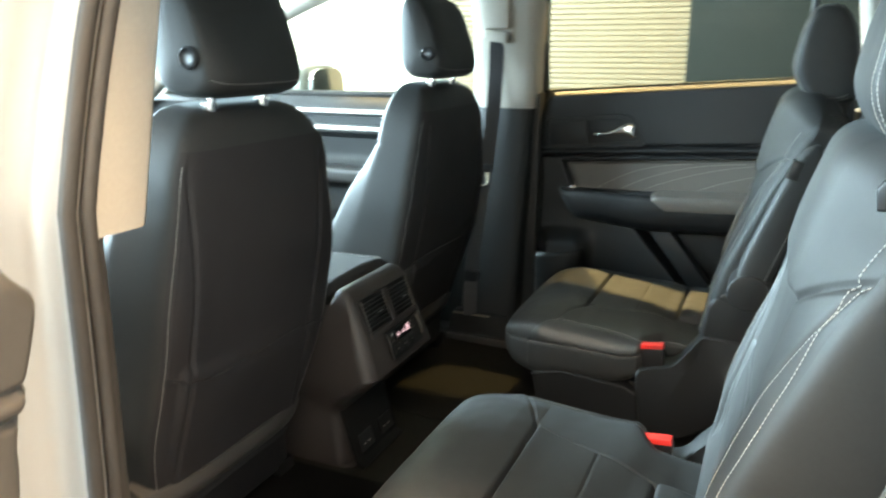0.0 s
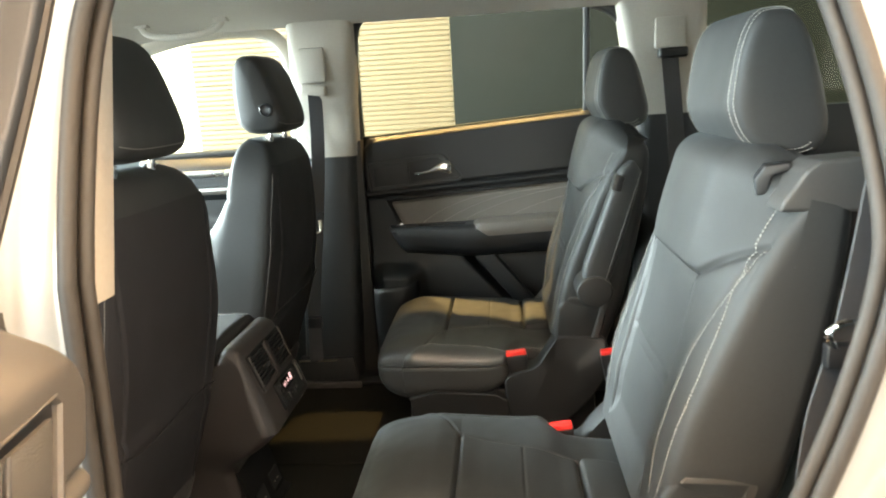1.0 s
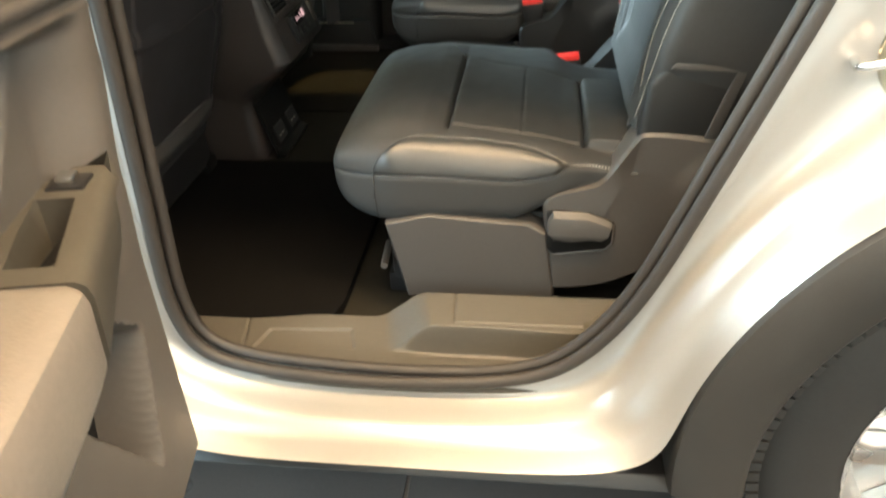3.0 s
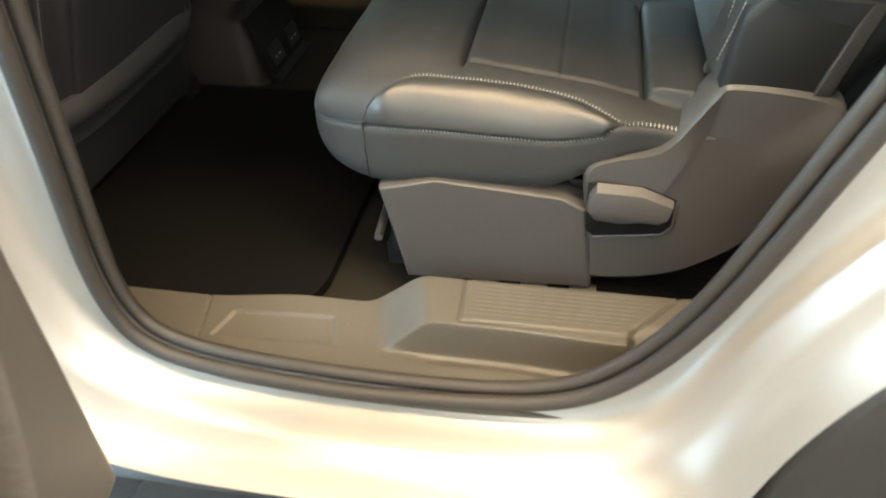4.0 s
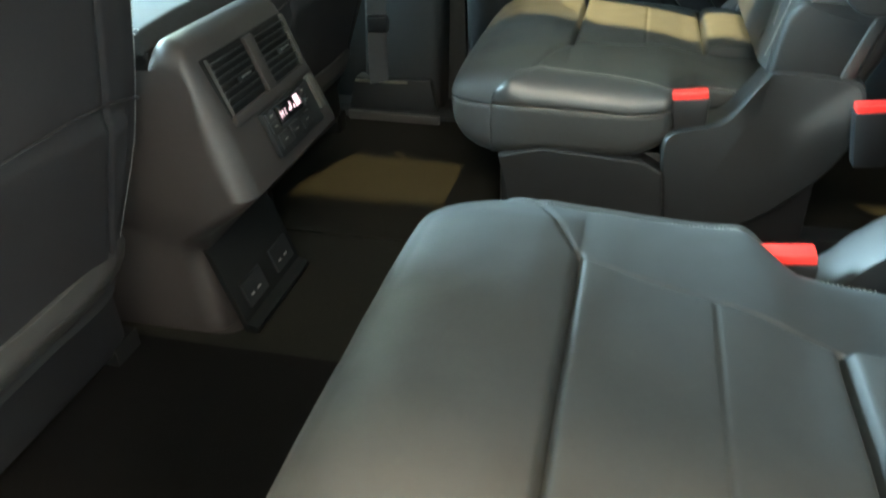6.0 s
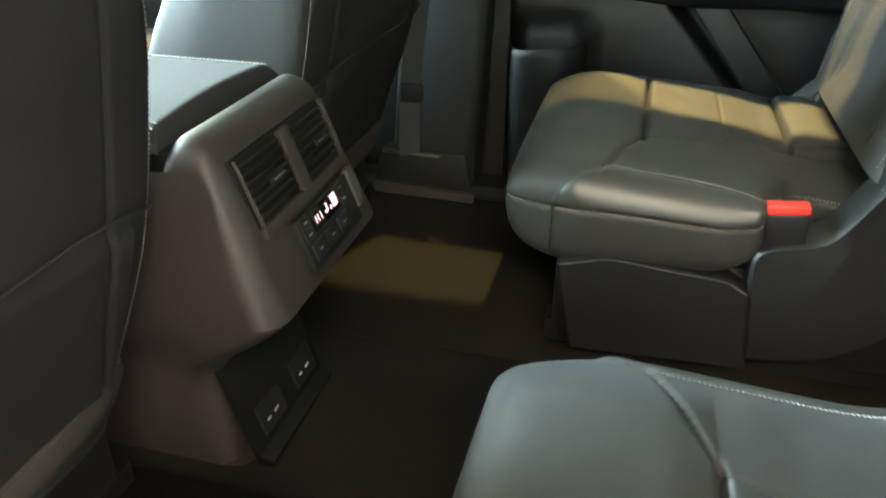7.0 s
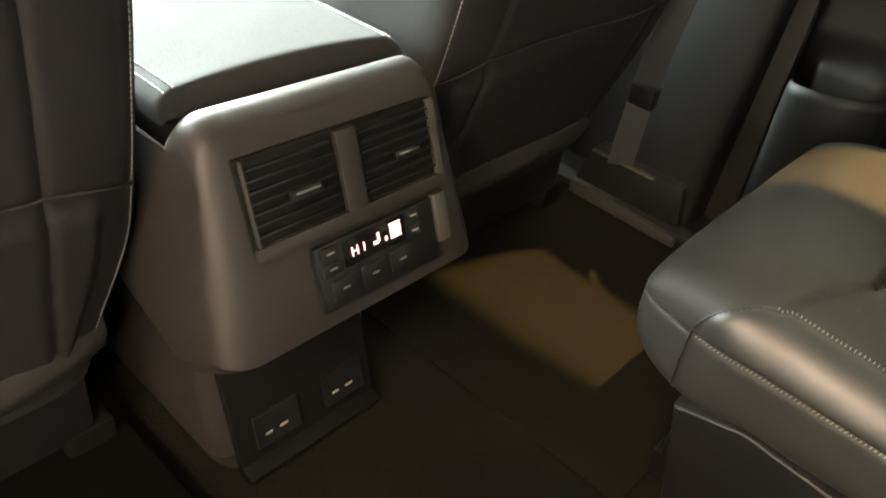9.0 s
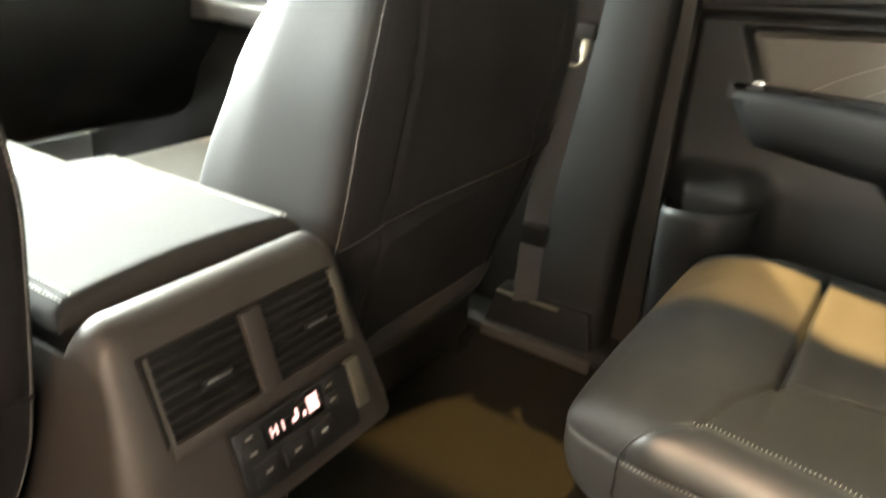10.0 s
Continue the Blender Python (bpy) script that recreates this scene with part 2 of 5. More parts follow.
def dashes(pts, pitch=0.0046, length=0.0034, r=0.0009, lift=(0, 0, 0)):
    """A row of stitches along a line."""
    pts = [Vector(p) + Vector(lift) for p in pts]
    bm, rest = bmesh.new(), 0.0
    for a, b in zip(pts, pts[1:]):
        seg = b - a
        if seg.length < 1e-6:
            continue
        t = seg.normalized()
        s = t.orthogonal().normalized()
        u = t.cross(s)
        d = rest
        while d < seg.length:
            c = a + t * d
            ring = [[c + t * q + r * k * (x * s + y * u) for x, y in ((1, 0), (0, 1), (-1, 0), (0, -1))] for q, k in ((-length / 2, 0.5), (0, 1), (length / 2, 0.5))]
            v = [[bm.verts.new(p) for p in g] for g in ring]
            for g, h in zip(v, v[1:]):
                for i in range(4):
                    bm.faces.new((g[i], g[(i + 1) % 4], h[(i + 1) % 4], h[i]))
            d += pitch
        rest = d - seg.length
    return bm


def ladder(pts, nrms, width=0.006, pitch=0.0044, r=0.0008, slant=0.0):
    """Short stitches that cross a seam."""
    bm, rest = bmesh.new(), 0.0
    for a, b, n in zip(pts, pts[1:], nrms):
        seg = b - a
        if seg.length < 1e-6:
            continue
        t = seg.normalized()
        s = t.cross(n).normalized()
        u = (s + t * slant).normalized()
        d = rest
        while d < seg.length:
            c = a + t * d
            v = [[bm.verts.new(c + u * q + r * k * (x * t + y * n)) for x, y in ((1, 0), (0, 1), (-1, 0), (0, -1))] for q, k in ((-width / 2, 0.6), (0, 1), (width / 2, 0.6))]
            for g, h in zip(v, v[1:]):
                for i in range(4):
                    bm.faces.new((g[i], g[(i + 1) % 4], h[(i + 1) % 4], h[i]))
            d += pitch
        rest = d - seg.length
    return bm


def spow(c, e):
    return math.copysign(abs(c) ** e, c)


def ditch(d, width=0.004):
    return math.exp(-(d / width) ** 2)


def sstep(a, b, x):
    t = min(max((x - a) / (b - a), 0), 1)
    return t * t * (3 - 2 * t)


def poly_in(u, z, poly, soft):
    """1 inside a convex outline, 0 outside, softened over its inner edge."""
    best, area = 9.0, 0.0
    for (a, b), (c, d) in zip(poly, poly[1:] + poly[:1]):
        area += a * d - b * c
    for (a, b), (c, d) in zip(poly, poly[1:] + poly[:1]):
        k = ((c - a) * (z - b) - (d - b) * (u - a)) / max(1e-6, math.hypot(c - a, d - b))
        best = min(best, k if area > 0 else -k)
    return sstep(0, soft, best)


def grid_solid(f, back, us, ws):
    """A solid whose front is f(u, w) and whose back is back(u, w)."""
    bm = bmesh.new()
    F = [[bm.verts.new(f(u, w)) for w in ws] for u in us]
    B = [[bm.verts.new(back(u, w)) for w in ws] for u in us]
    nu, nw = len(us), len(ws)
    for i in range(nu - 1):
        for j in range(nw - 1):
            bm.faces.new((F[i][j], F[i + 1][j], F[i + 1][j + 1], F[i][j + 1]))
            bm.faces.new((B[i][j], B[i][j + 1], B[i + 1][j + 1], B[i + 1][j]))
    rim = [(i, 0) for i in range(nu)] + [(nu - 1, j) for j in range(1, nw)] + [(i, nw - 1) for i in range(nu - 2, -1, -1)] + [(0, j) for j in range(nw - 2, 0, -1)]
    for (a, b), (c, d) in zip(rim, rim[1:] + rim[:1]):
        bm.faces.new((F[a][b], B[a][b], B[c][d], F[c][d]))
    return bm


def span(a, b, n):
    return [a + (b - a) * i / (n - 1) for i in range(n)]


# ---- the showroom ----
def showroom():
    X0R, X1R, Y0R, Y1R, H = -5.5, 5.0, -5.0, 2.6, 3.5
    ground = solo("floor", box(X0R, X1R, Y0R, Y1R + 0.2, -0.05, -0.004, 0), GROUT, (0, 0, 0), "dark tiled showroom floor with pale joints", "floor", kind="structure")
    bm = prism([(0.003, 0.003), (0.597, 0.003), (0.597, 0.597), (0.003, 0.597)], "z", -0.008, 0.0, 0.0015, 1)
    me = mesh_of(bm, Vector((0, 0, 0)), TILE)
    for i in range(-7, 8):
        for j in range(-7, 4):
            x, y = 0.35 + 0.6 * i, -0.55 + 0.6 * j
            if X0R < x and x + 0.6 < X1R and Y0R < y and y + 0.6 < Y1R:
                t = new("tile", me)
                t.parent, t.location = ground, (x, y, 0)
    wall = solo("wall_right", box(X0R, X1R, Y1R + 0.03, Y1R + 0.2, 0, H, 0), CREAM, (0, Y1R, 0), "cream painted showroom wall with warm light on it", "wall", kind="structure")
    BASE[wall] = Vector((0, Y1R, 0))
    # horizontal ribbed cladding on the wall, between the cream wall and the dark panel
    pitch = 0.027
    prof = [(0, 0), (-0.004, 0.002), (-0.006, 0.006), (-0.006, 0.021), (-0.004, 0.025), (0, pitch)]
    slat = loft([[Vector((x, Y1R + 0.03 + a, b)) for a, b in prof] for x in (-1.15, 0.285)])
    sm = mesh_of(slat, Vector((0, Y1R, 0)), SLAT, 20)
    for k in range(int(2.6 / pitch)):
        s_ = new("slat", sm)
        s_.parent, s_.location = wall, (0, 0, 0.1 + k * pitch)
    part("dark_panel", box(0.29, 3.6, Y1R - 0.02, Y1R + 0.028, 0.0, 2.9, 0.004), DARK_PANEL, wall, "dark grey flat wall panel")
    solo("wall_left", join(box(-2.0, X1R, Y0R - 0.2, Y0R, 0, H, 0), box(X0R, -2.0, Y0R - 0.2, Y0R, 0, 0.8, 0), box(X0R, -2.0, Y0R - 0.2, Y0R, 3.4, H, 0)), WHITE_WALL, (0, Y0R, 0), "plain white showroom wall", "wall", kind="structure")
    solo("wall_rear", box(X1R, X1R + 0.2, Y0R, Y1R, 0, H, 0), WHITE_WALL, (X1R, 0, 0), "plain white showroom wall", "wall", kind="structure")
    # front wall with the shop window opening
    fw = join(box(X0R - 0.2, X0R, Y0R, Y1R, 0, 0.5, 0), box(X0R - 0.2, X0R, Y0R, Y1R, 3.3, H, 0), box(X0R - 0.2, X0R, Y0R, -3.6, 0.5, 3.3, 0))
    solo("wall_front", fw, WHITE_WALL, (X0R, 0, 0), "white showroom wall with a wide shop window", "wall", kind="structure")
    solo("ceiling", box(X0R, X1R, Y0R, Y1R + 0.2, H, H + 0.1, 0), WHITE_WALL, (0, 0, H), "plain white showroom ceiling", "ceiling", kind="structure")
    # the second fitting is an unseen housing added round the cool fill lamp
    for name, x0, x1, y0, y1 in (("ceiling_light", -0.6, 2.6, -1.56, -1.12), ("ceiling_light", -3.35, -1.85, -2.75, -1.25), ("ceiling_light", 0.58, 0.74, 1.68, 1.84), ("ceiling_light", -0.68, -0.52, 1.68, 1.84), ("ceiling_light", -0.9, 2.1, -3.95, -3.25), ("ceiling_light", 2.6, 4.2, -3.0, -1.8), ("ceiling_light", -3.3, 0.1, 1.75, 2.25)):
        lt = thing(name, ((x0 + x1) / 2, (y0 + y1) / 2, 3.5), "flush white ceiling light fitting, switched on", "light", "ceiling lights")
        part("frame", box(x0 - 0.03, x1 + 0.03, y0 - 0.03, y1 + 0.03, 3.44, 3.5, 0.004), WHITE_WALL, lt)
        part("diffuser", box(x0, x1, y0, y1, 3.43, 3.438, 0.001), LAMP_GLOW, lt, "glowing diffuser")


showroom()


# ---- the car's shell ----
car = thing("car", (0.5, 0, 0), "white-silver sport utility car standing with a rear door open", "car")


def lean(z):
    return 0.22 * max(0.0, z - 1.1)


def opening_rings():
    ctrl = [
        (0.30, 0.388, 0.30, 0.340), (0.135, 0.412, 0.09, 0.345), (0.085, 0.49, -0.02, 0.45), (0.088, 0.65, -0.03, 0.65),
        (0.100, 0.90, -0.03, 0.90), (0.110, 1.21, -0.01, 1.21), (0.145, 1.40, 0.03, 1.46), (0.24, 1.485, 0.2, 1.60),
        (0.45, 1.51, 0.45, 1.62), (0.66, 1.49, 0.72, 1.62), (0.806, 1.40, 1.06, 1.52), (0.848, 1.31, 1.21, 1.36),
        (0.875, 1.19, 1.31, 1.2), (0.881, 1.08, 1.31, 1.05), (0.852, 0.95, 1.21, 0.93), (0.810, 0.83, 1.025, 0.80),
        (0.763, 0.704, 0.885, 0.715), (0.70, 0.545, 0.775, 0.56), (0.63, 0.445, 0.737, 0.43), (0.55, 0.402, 0.70, 0.348),
        (0.42, 0.388, 0.45, 0.340)]
    pin = catmull([(a, b, 0) for a, b, c, d in ctrl], 8, True)
    pout = catmull([(c, d, 0) for a, b, c, d in ctrl], 8, True)

    def even(ring, n):
        for _ in range(n):
            ring = [(ring[i - 1] + 2 * ring[i] + ring[(i + 1) % len(ring)]) / 4 for i in range(len(ring))]
        return ring
    return even(pin, 6), even(pout, 24)


PIN, POUT = opening_rings()
SOFT = [p.copy() for p in PIN]
for _ in range(80):
    SOFT = [(SOFT[i - 1] + 2 * SOFT[i] + SOFT[(i + 1) % len(SOFT)]) / 4 for i in range(len(SOFT))]


def shell_left():
    rings = []
    for f, y in ((0.0, -0.850), (0.0, -0.862), (0.08, -0.866), (0.13, -0.868), (0.18, -0.864), (0.24, -0.861), (0.32, -0.860), (0.42, -0.861), (0.50, -0.865), (0.56, -0.874), (0.61, -0.892), (0.66, -0.910), (0.72, -0.920), (0.82, -0.928), (0.90, -0.948), (0.96, -0.968), (1.0, -0.976), (1.015, -0.972), (1.02, -0.90)):
        g = sstep(0.02, 0.30, f)
        ring = [a.lerp(c, g).lerp(b, f) for a, b, c in zip(PIN, POUT, SOFT)]
        rings.append([Vector((q.x, y + lean(q.y), q.y)) for q in ring])
    part("side_panel", loft(rings, caps=False), PAINT, car, "glossy white-silver painted door jamb", 60)
    # quarter panel behind the jamb and over the wheel
    cx, cz = 1.19, 0.372
    rows = [[Vector((p.x + (2.15 - p.x) * f, y + lean(p.y), p.y + (max(p.y, 0.83) - p.y) * f)) for f, y in ((-0.01, -0.94), (0.0, -0.974), (0.1, -0.977), (0.5, -0.977), (1.0, -0.96), (1.0, -0.90))] for p in POUT if p.x > 1.0 and 0.79 < p.y < 1.5]
    part("quarter_panel", loft(rows, closed=False), PAINT, car, "white-silver rear quarter panel", 60)
    # wheel arch cladding
    rows = []
    for k in range(44):
        a = math.pi * (1.03 - 1.06 * k / 43)
        c, s = math.cos(a), math.sin(a)
        rows.append([Vector((cx + r * c, y, cz + r * s)) for r, y in ((0.362, -0.90), (0.362, -0.985), (0.370, -0.992), (0.435, -0.990), (0.447, -0.984), (0.450, -0.970), (0.45, -0.90))])
    part("wheel_arch_trim", loft(rows, caps=True), CLADDING, car, "matte dark plastic wheel arch trim", 50)
    part("wheel_arch_liner", loft([[Vector((cx + 0.40 * math.cos(a), y, cz + 0.40 * math.sin(a))) for a in span(-0.1, math.pi + 0.1, 30)] for y in (-0.98, -0.60)], closed=False), BLACK_PLASTIC, car)
    # dark lower edge under the painted sill
    part("sill_edge", prism([(-0.955, 0.332), (-0.968, 0.316), (-0.955, 0.306), (-0.80, 0.290), (-0.80, 0.332)], "x", -0.9, 0.80, 0.003), BLACK_PLASTIC, car, "black sill edge strip")
    # rubber door seal, two beads
    for off, y, r in ((0.002, -0.866, 0.009), (-0.009, -0.850, 0.008)):
        pts = []
        for a, b in zip(PIN, POUT):
            n = (b - a).normalized()
            pts.append(Vector((a.x + n.x * off, y + lean(a.y), a.y + n.y * off)))
        part("door_seal", tube(pts, r, 10, True, up=(0, 1, 0)), RUBBER, car, "soft grey rubber door seal")


shell_left()


def sill_trim():
    """The moulded sill cover and scuff plate in the open doorway."""
    def line(x, y, ax, ay, bx, by, w=0.0016):
        """How near (x, y) lies to a straight groove."""
        dx, dy = bx - ax, by - ay
        t = min(1, max(0, ((x - ax) * dx + (y - ay) * dy) / (dx * dx + dy * dy)))
        return ditch(math.hypot(x - ax - t * dx, y - ay - t * dy), w)

    def top(x, y):
        z = 0.386 + 0.010 * sstep(-0.80, -0.70, y)
        # raised hump with a crisp crescent step on its outer side
        rise = sstep(0.352, 0.425, x + 0.25 * (y + 0.775))
        front = -0.800 + 0.010 * sstep(0.36, 0.44, x) - 0.006 * sstep(0.50, 0.64, x)
        wall = sstep(front - 0.005, front + 0.004, y)
        end = sstep(0.640, 0.652, x) * (1 - sstep(-0.806, -0.760, y))
        z += 0.040 * rise * wall * (1 - 0.75 * end)
        z -= 0.008 * ditch(y - front + 0.010, 0.009) * sstep(0.38, 0.44, x) * (1 - sstep(0.60, 0.65, x))
        z -= 0.006 * sstep(-0.838, -0.862, y)
        z += 0.07 * sstep(0.14, 0.03, x) ** 2 * (1 - sstep(-0.845, -0.80, y)) + 0.16 * sstep(0.66, 0.80, x) ** 2 * (1 - sstep(-0.82, -0.74, y) * 0.9)
        # sunk badge plate ahead, with a slanting front edge
        ed_ = x - 0.153 - (y + 0.806) * 0.37
        plate = sstep(0, 0.004, ed_) * (1 - sstep(0.300, 0.306, x + 0.30 * (y + 0.78))) * sstep(-0.806, -0.802, y + 0.05 * (0.22 - x)) * (1 - sstep(-0.764, -0.760, y + 0.05 * (0.22 - x)))
        z -= 0.0035 * plate
        # grooves of the scuff plate and joints
        g = max(line(x, y, 0.452, -0.700, 0.455, -0.780), line(x, y, 0.455, -0.780, 0.642, -0.779), line(x, y, 0.642, -0.779, 0.700, -0.715), line(x, y, 0.130, -0.740, 0.146, -0.850), line(x, y, 0.706, -0.86, 0.700, -0.76))
        rib = poly_in(x, y, [(0.460, -0.704), (0.462, -0.774), (0.636, -0.773), (0.688, -0.712)], 0.004)
        return z - 0.0028 * g + 0.00016 * rib * math.sin(y * 2 * math.pi / 0.0060)
    us, ws = span(-0.08, 0.80, 400), span(-0.864, -0.816, 24) + span(-0.814, -0.776, 56) + span(-0.774, -0.690, 50)

    def inner(x, w):
        """The inner rim: set outward ahead, stepping in under the seat."""
        yin = -0.740 + 0.016 * sstep(0.12, 0.26, x) + 0.012 * sstep(0.325, 0.362, x)
        return w if w < -0.80 else -0.80 + (w + 0.80) / 0.11 * (yin + 0.80)

    def cover(u, w):
        y = inner(u, w)
        z = top(u, y)
        return Vector((u, y, z - 0.010 * sstep(-0.700, -0.690, w)))
    part("sill_cover", grid_solid(cover, lambda u, w: Vector((u, inner(u, w), 0.33)), us, ws), SILL_PLASTIC, car, "grey grained plastic sill cover with scuff plate", 50)


sill_trim()


def shell_floor():
    part("car_floor", grid_solid(lambda u, w: Vector((u, w, 0.362 + 0.004 * noise.noise(Vector((u * 5, w * 5, 0))) + 0.05 * sstep(-0.35, -0.7, u))), lambda u, w: Vector((u, w, 0.29)), span(-1.3, 2.2, 90), span(-0.80, 0.80, 40)), CARPET, car, "black carpeted car floor")
    # carpet piece before the seat, folded up at its rear
    def rim(u):
        """The mat's outer edge, cut back ahead and rounded at its rear corner."""
        r = max(0.0, u - 0.215) / 0.05
        return -0.737 + 0.75 * max(0, -0.03 - u) + 0.055 * (1 - math.sqrt(max(0.0, 1 - min(1.0, r) ** 2)))

    def pile(u, w):
        return Vector((u, max(w, rim(u)), 0.382 + 0.002 * noise.noise(Vector((u * 9, w * 9, 3)))))
    # the near mat is blackened to carry the footwell's shade
    solo("floor_mat", grid_solid(pile, lambda u, w: Vector((u, max(w, rim(u)), 0.3665)), span(-0.16, 0.265, 60), span(-0.737, -0.17, 60)), MAT_SHADED, (0.04, -0.43, 0.366), "velour floor mat blackened for the shade of the rear footwell", "floor mat")
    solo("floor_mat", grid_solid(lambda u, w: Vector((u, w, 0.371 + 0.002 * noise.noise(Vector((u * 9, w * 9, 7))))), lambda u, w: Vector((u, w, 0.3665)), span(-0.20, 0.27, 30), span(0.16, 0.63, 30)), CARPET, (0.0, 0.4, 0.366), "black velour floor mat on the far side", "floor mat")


shell_floor()


def side_interior(s):
    """Pillars and lower trims of one side; s = 1 is the far side, -1 the doorway's side."""
    def Y(a):
        return s * a

    def slab(z0, z1, xa0, xa1, xb0, xb1, ya, yb, depth, n=10, nose=0.018):
        rings = []
        for t in span(0, 1, n):
            z, x0, x1, y = z0 + (z1 - z0) * t, xa0 + (xb0 - xa0) * t, xa1 + (xb1 - xa1) * t, ya + (yb - ya) * t
            rings.append([Vector(p) for p in ((x0, Y(y + depth), z), (x0, Y(y + nose), z), (x0 + nose * 0.5, Y(y + nose * 0.3), z), (x0 + nose * 1.6, Y(y), z), (x1 - nose * 1.6, Y(y), z), (x1 - nose * 0.5, Y(y + nose * 0.3), z), (x1, Y(y + nose), z), (x1, Y(y + depth), z))])
        return loft(rings)
    if s > 0:
        # far pillar trim is near-black: its shade is put into the plastic's colour
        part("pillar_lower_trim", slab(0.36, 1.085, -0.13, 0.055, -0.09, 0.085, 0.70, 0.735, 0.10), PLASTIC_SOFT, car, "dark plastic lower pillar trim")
    else:
        # the doorway's side rounds off towards the opening
        rings = []
        for t in span(0, 1, 14):
            z, o = 0.37 + 0.688 * t, 0.020 * t
            rings.append([Vector((x + o, -y, z)) for x, y in [(p.x, p.y) for p in catmull([(-0.13, 0.80 + 0.02 * t, 0), (-0.12, 0.715 + 0.02 * t, 0), (-0.09, 0.700 + 0.025 * t, 0), (-0.055, 0.705 + 0.025 * t, 0), (-0.02, 0.725 + 0.025 * t, 0), (0.025, 0.765 + 0.015 * t, 0), (0.060, 0.805, 0), (0.072, 0.835, 0)], 3)]])
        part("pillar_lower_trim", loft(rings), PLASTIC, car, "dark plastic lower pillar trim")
    part("pillar_upper_trim", slab(1.087 if s > 0 else 1.06, 1.50, -0.09, 0.088, -0.075, 0.115, 0.737, 0.665, 0.10), BEIGE, car, "beige upper pillar trim")
    if s < 0:
        part("sill_cover", prism([(-0.66, 0.366), (-0.66, 0.385), (-0.69, 0.432), (-0.72, 0.44), (-0.80, 0.44), (-0.80, 0.366)], "x", -0.95, -0.13, 0.004), PLASTIC, car)
    if s > 0:
        # far sill cover and kick trim are darkened for shade, unlike the near sill
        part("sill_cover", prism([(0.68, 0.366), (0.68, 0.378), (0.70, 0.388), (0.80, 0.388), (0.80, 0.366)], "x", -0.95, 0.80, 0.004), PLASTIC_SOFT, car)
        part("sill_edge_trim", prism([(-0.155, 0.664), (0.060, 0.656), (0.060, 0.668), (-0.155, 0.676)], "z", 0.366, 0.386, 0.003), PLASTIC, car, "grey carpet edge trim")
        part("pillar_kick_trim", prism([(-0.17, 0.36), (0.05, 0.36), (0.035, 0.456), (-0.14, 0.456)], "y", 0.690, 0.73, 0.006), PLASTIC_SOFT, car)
    # rear pillar, beige above a dark side lining
    part("rear_pillar_trim", slab(1.16, 1.50, 0.93, 1.13, 0.87, 1.12, 0.735, 0.665, 0.10), BEIGE, car, "beige upper rear pillar trim")
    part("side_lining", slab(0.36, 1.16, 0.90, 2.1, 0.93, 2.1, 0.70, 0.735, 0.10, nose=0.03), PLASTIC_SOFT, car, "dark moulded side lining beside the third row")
    part("tail_pillar_trim", slab(1.16, 1.50, 1.85, 2.1, 1.75, 2.1, 0.735, 0.665, 0.10), BEIGE, car)
    part("roof_rail_trim", prism([(Y(0.64), 1.535), (Y(0.655), 1.50), (Y(0.70), 1.487), (Y(0.77), 1.49), (Y(0.77), 1.56)], "x", -0.75, 2.1, 0.006), BEIGE, car)


side_interior(1)
side_interior(-1)


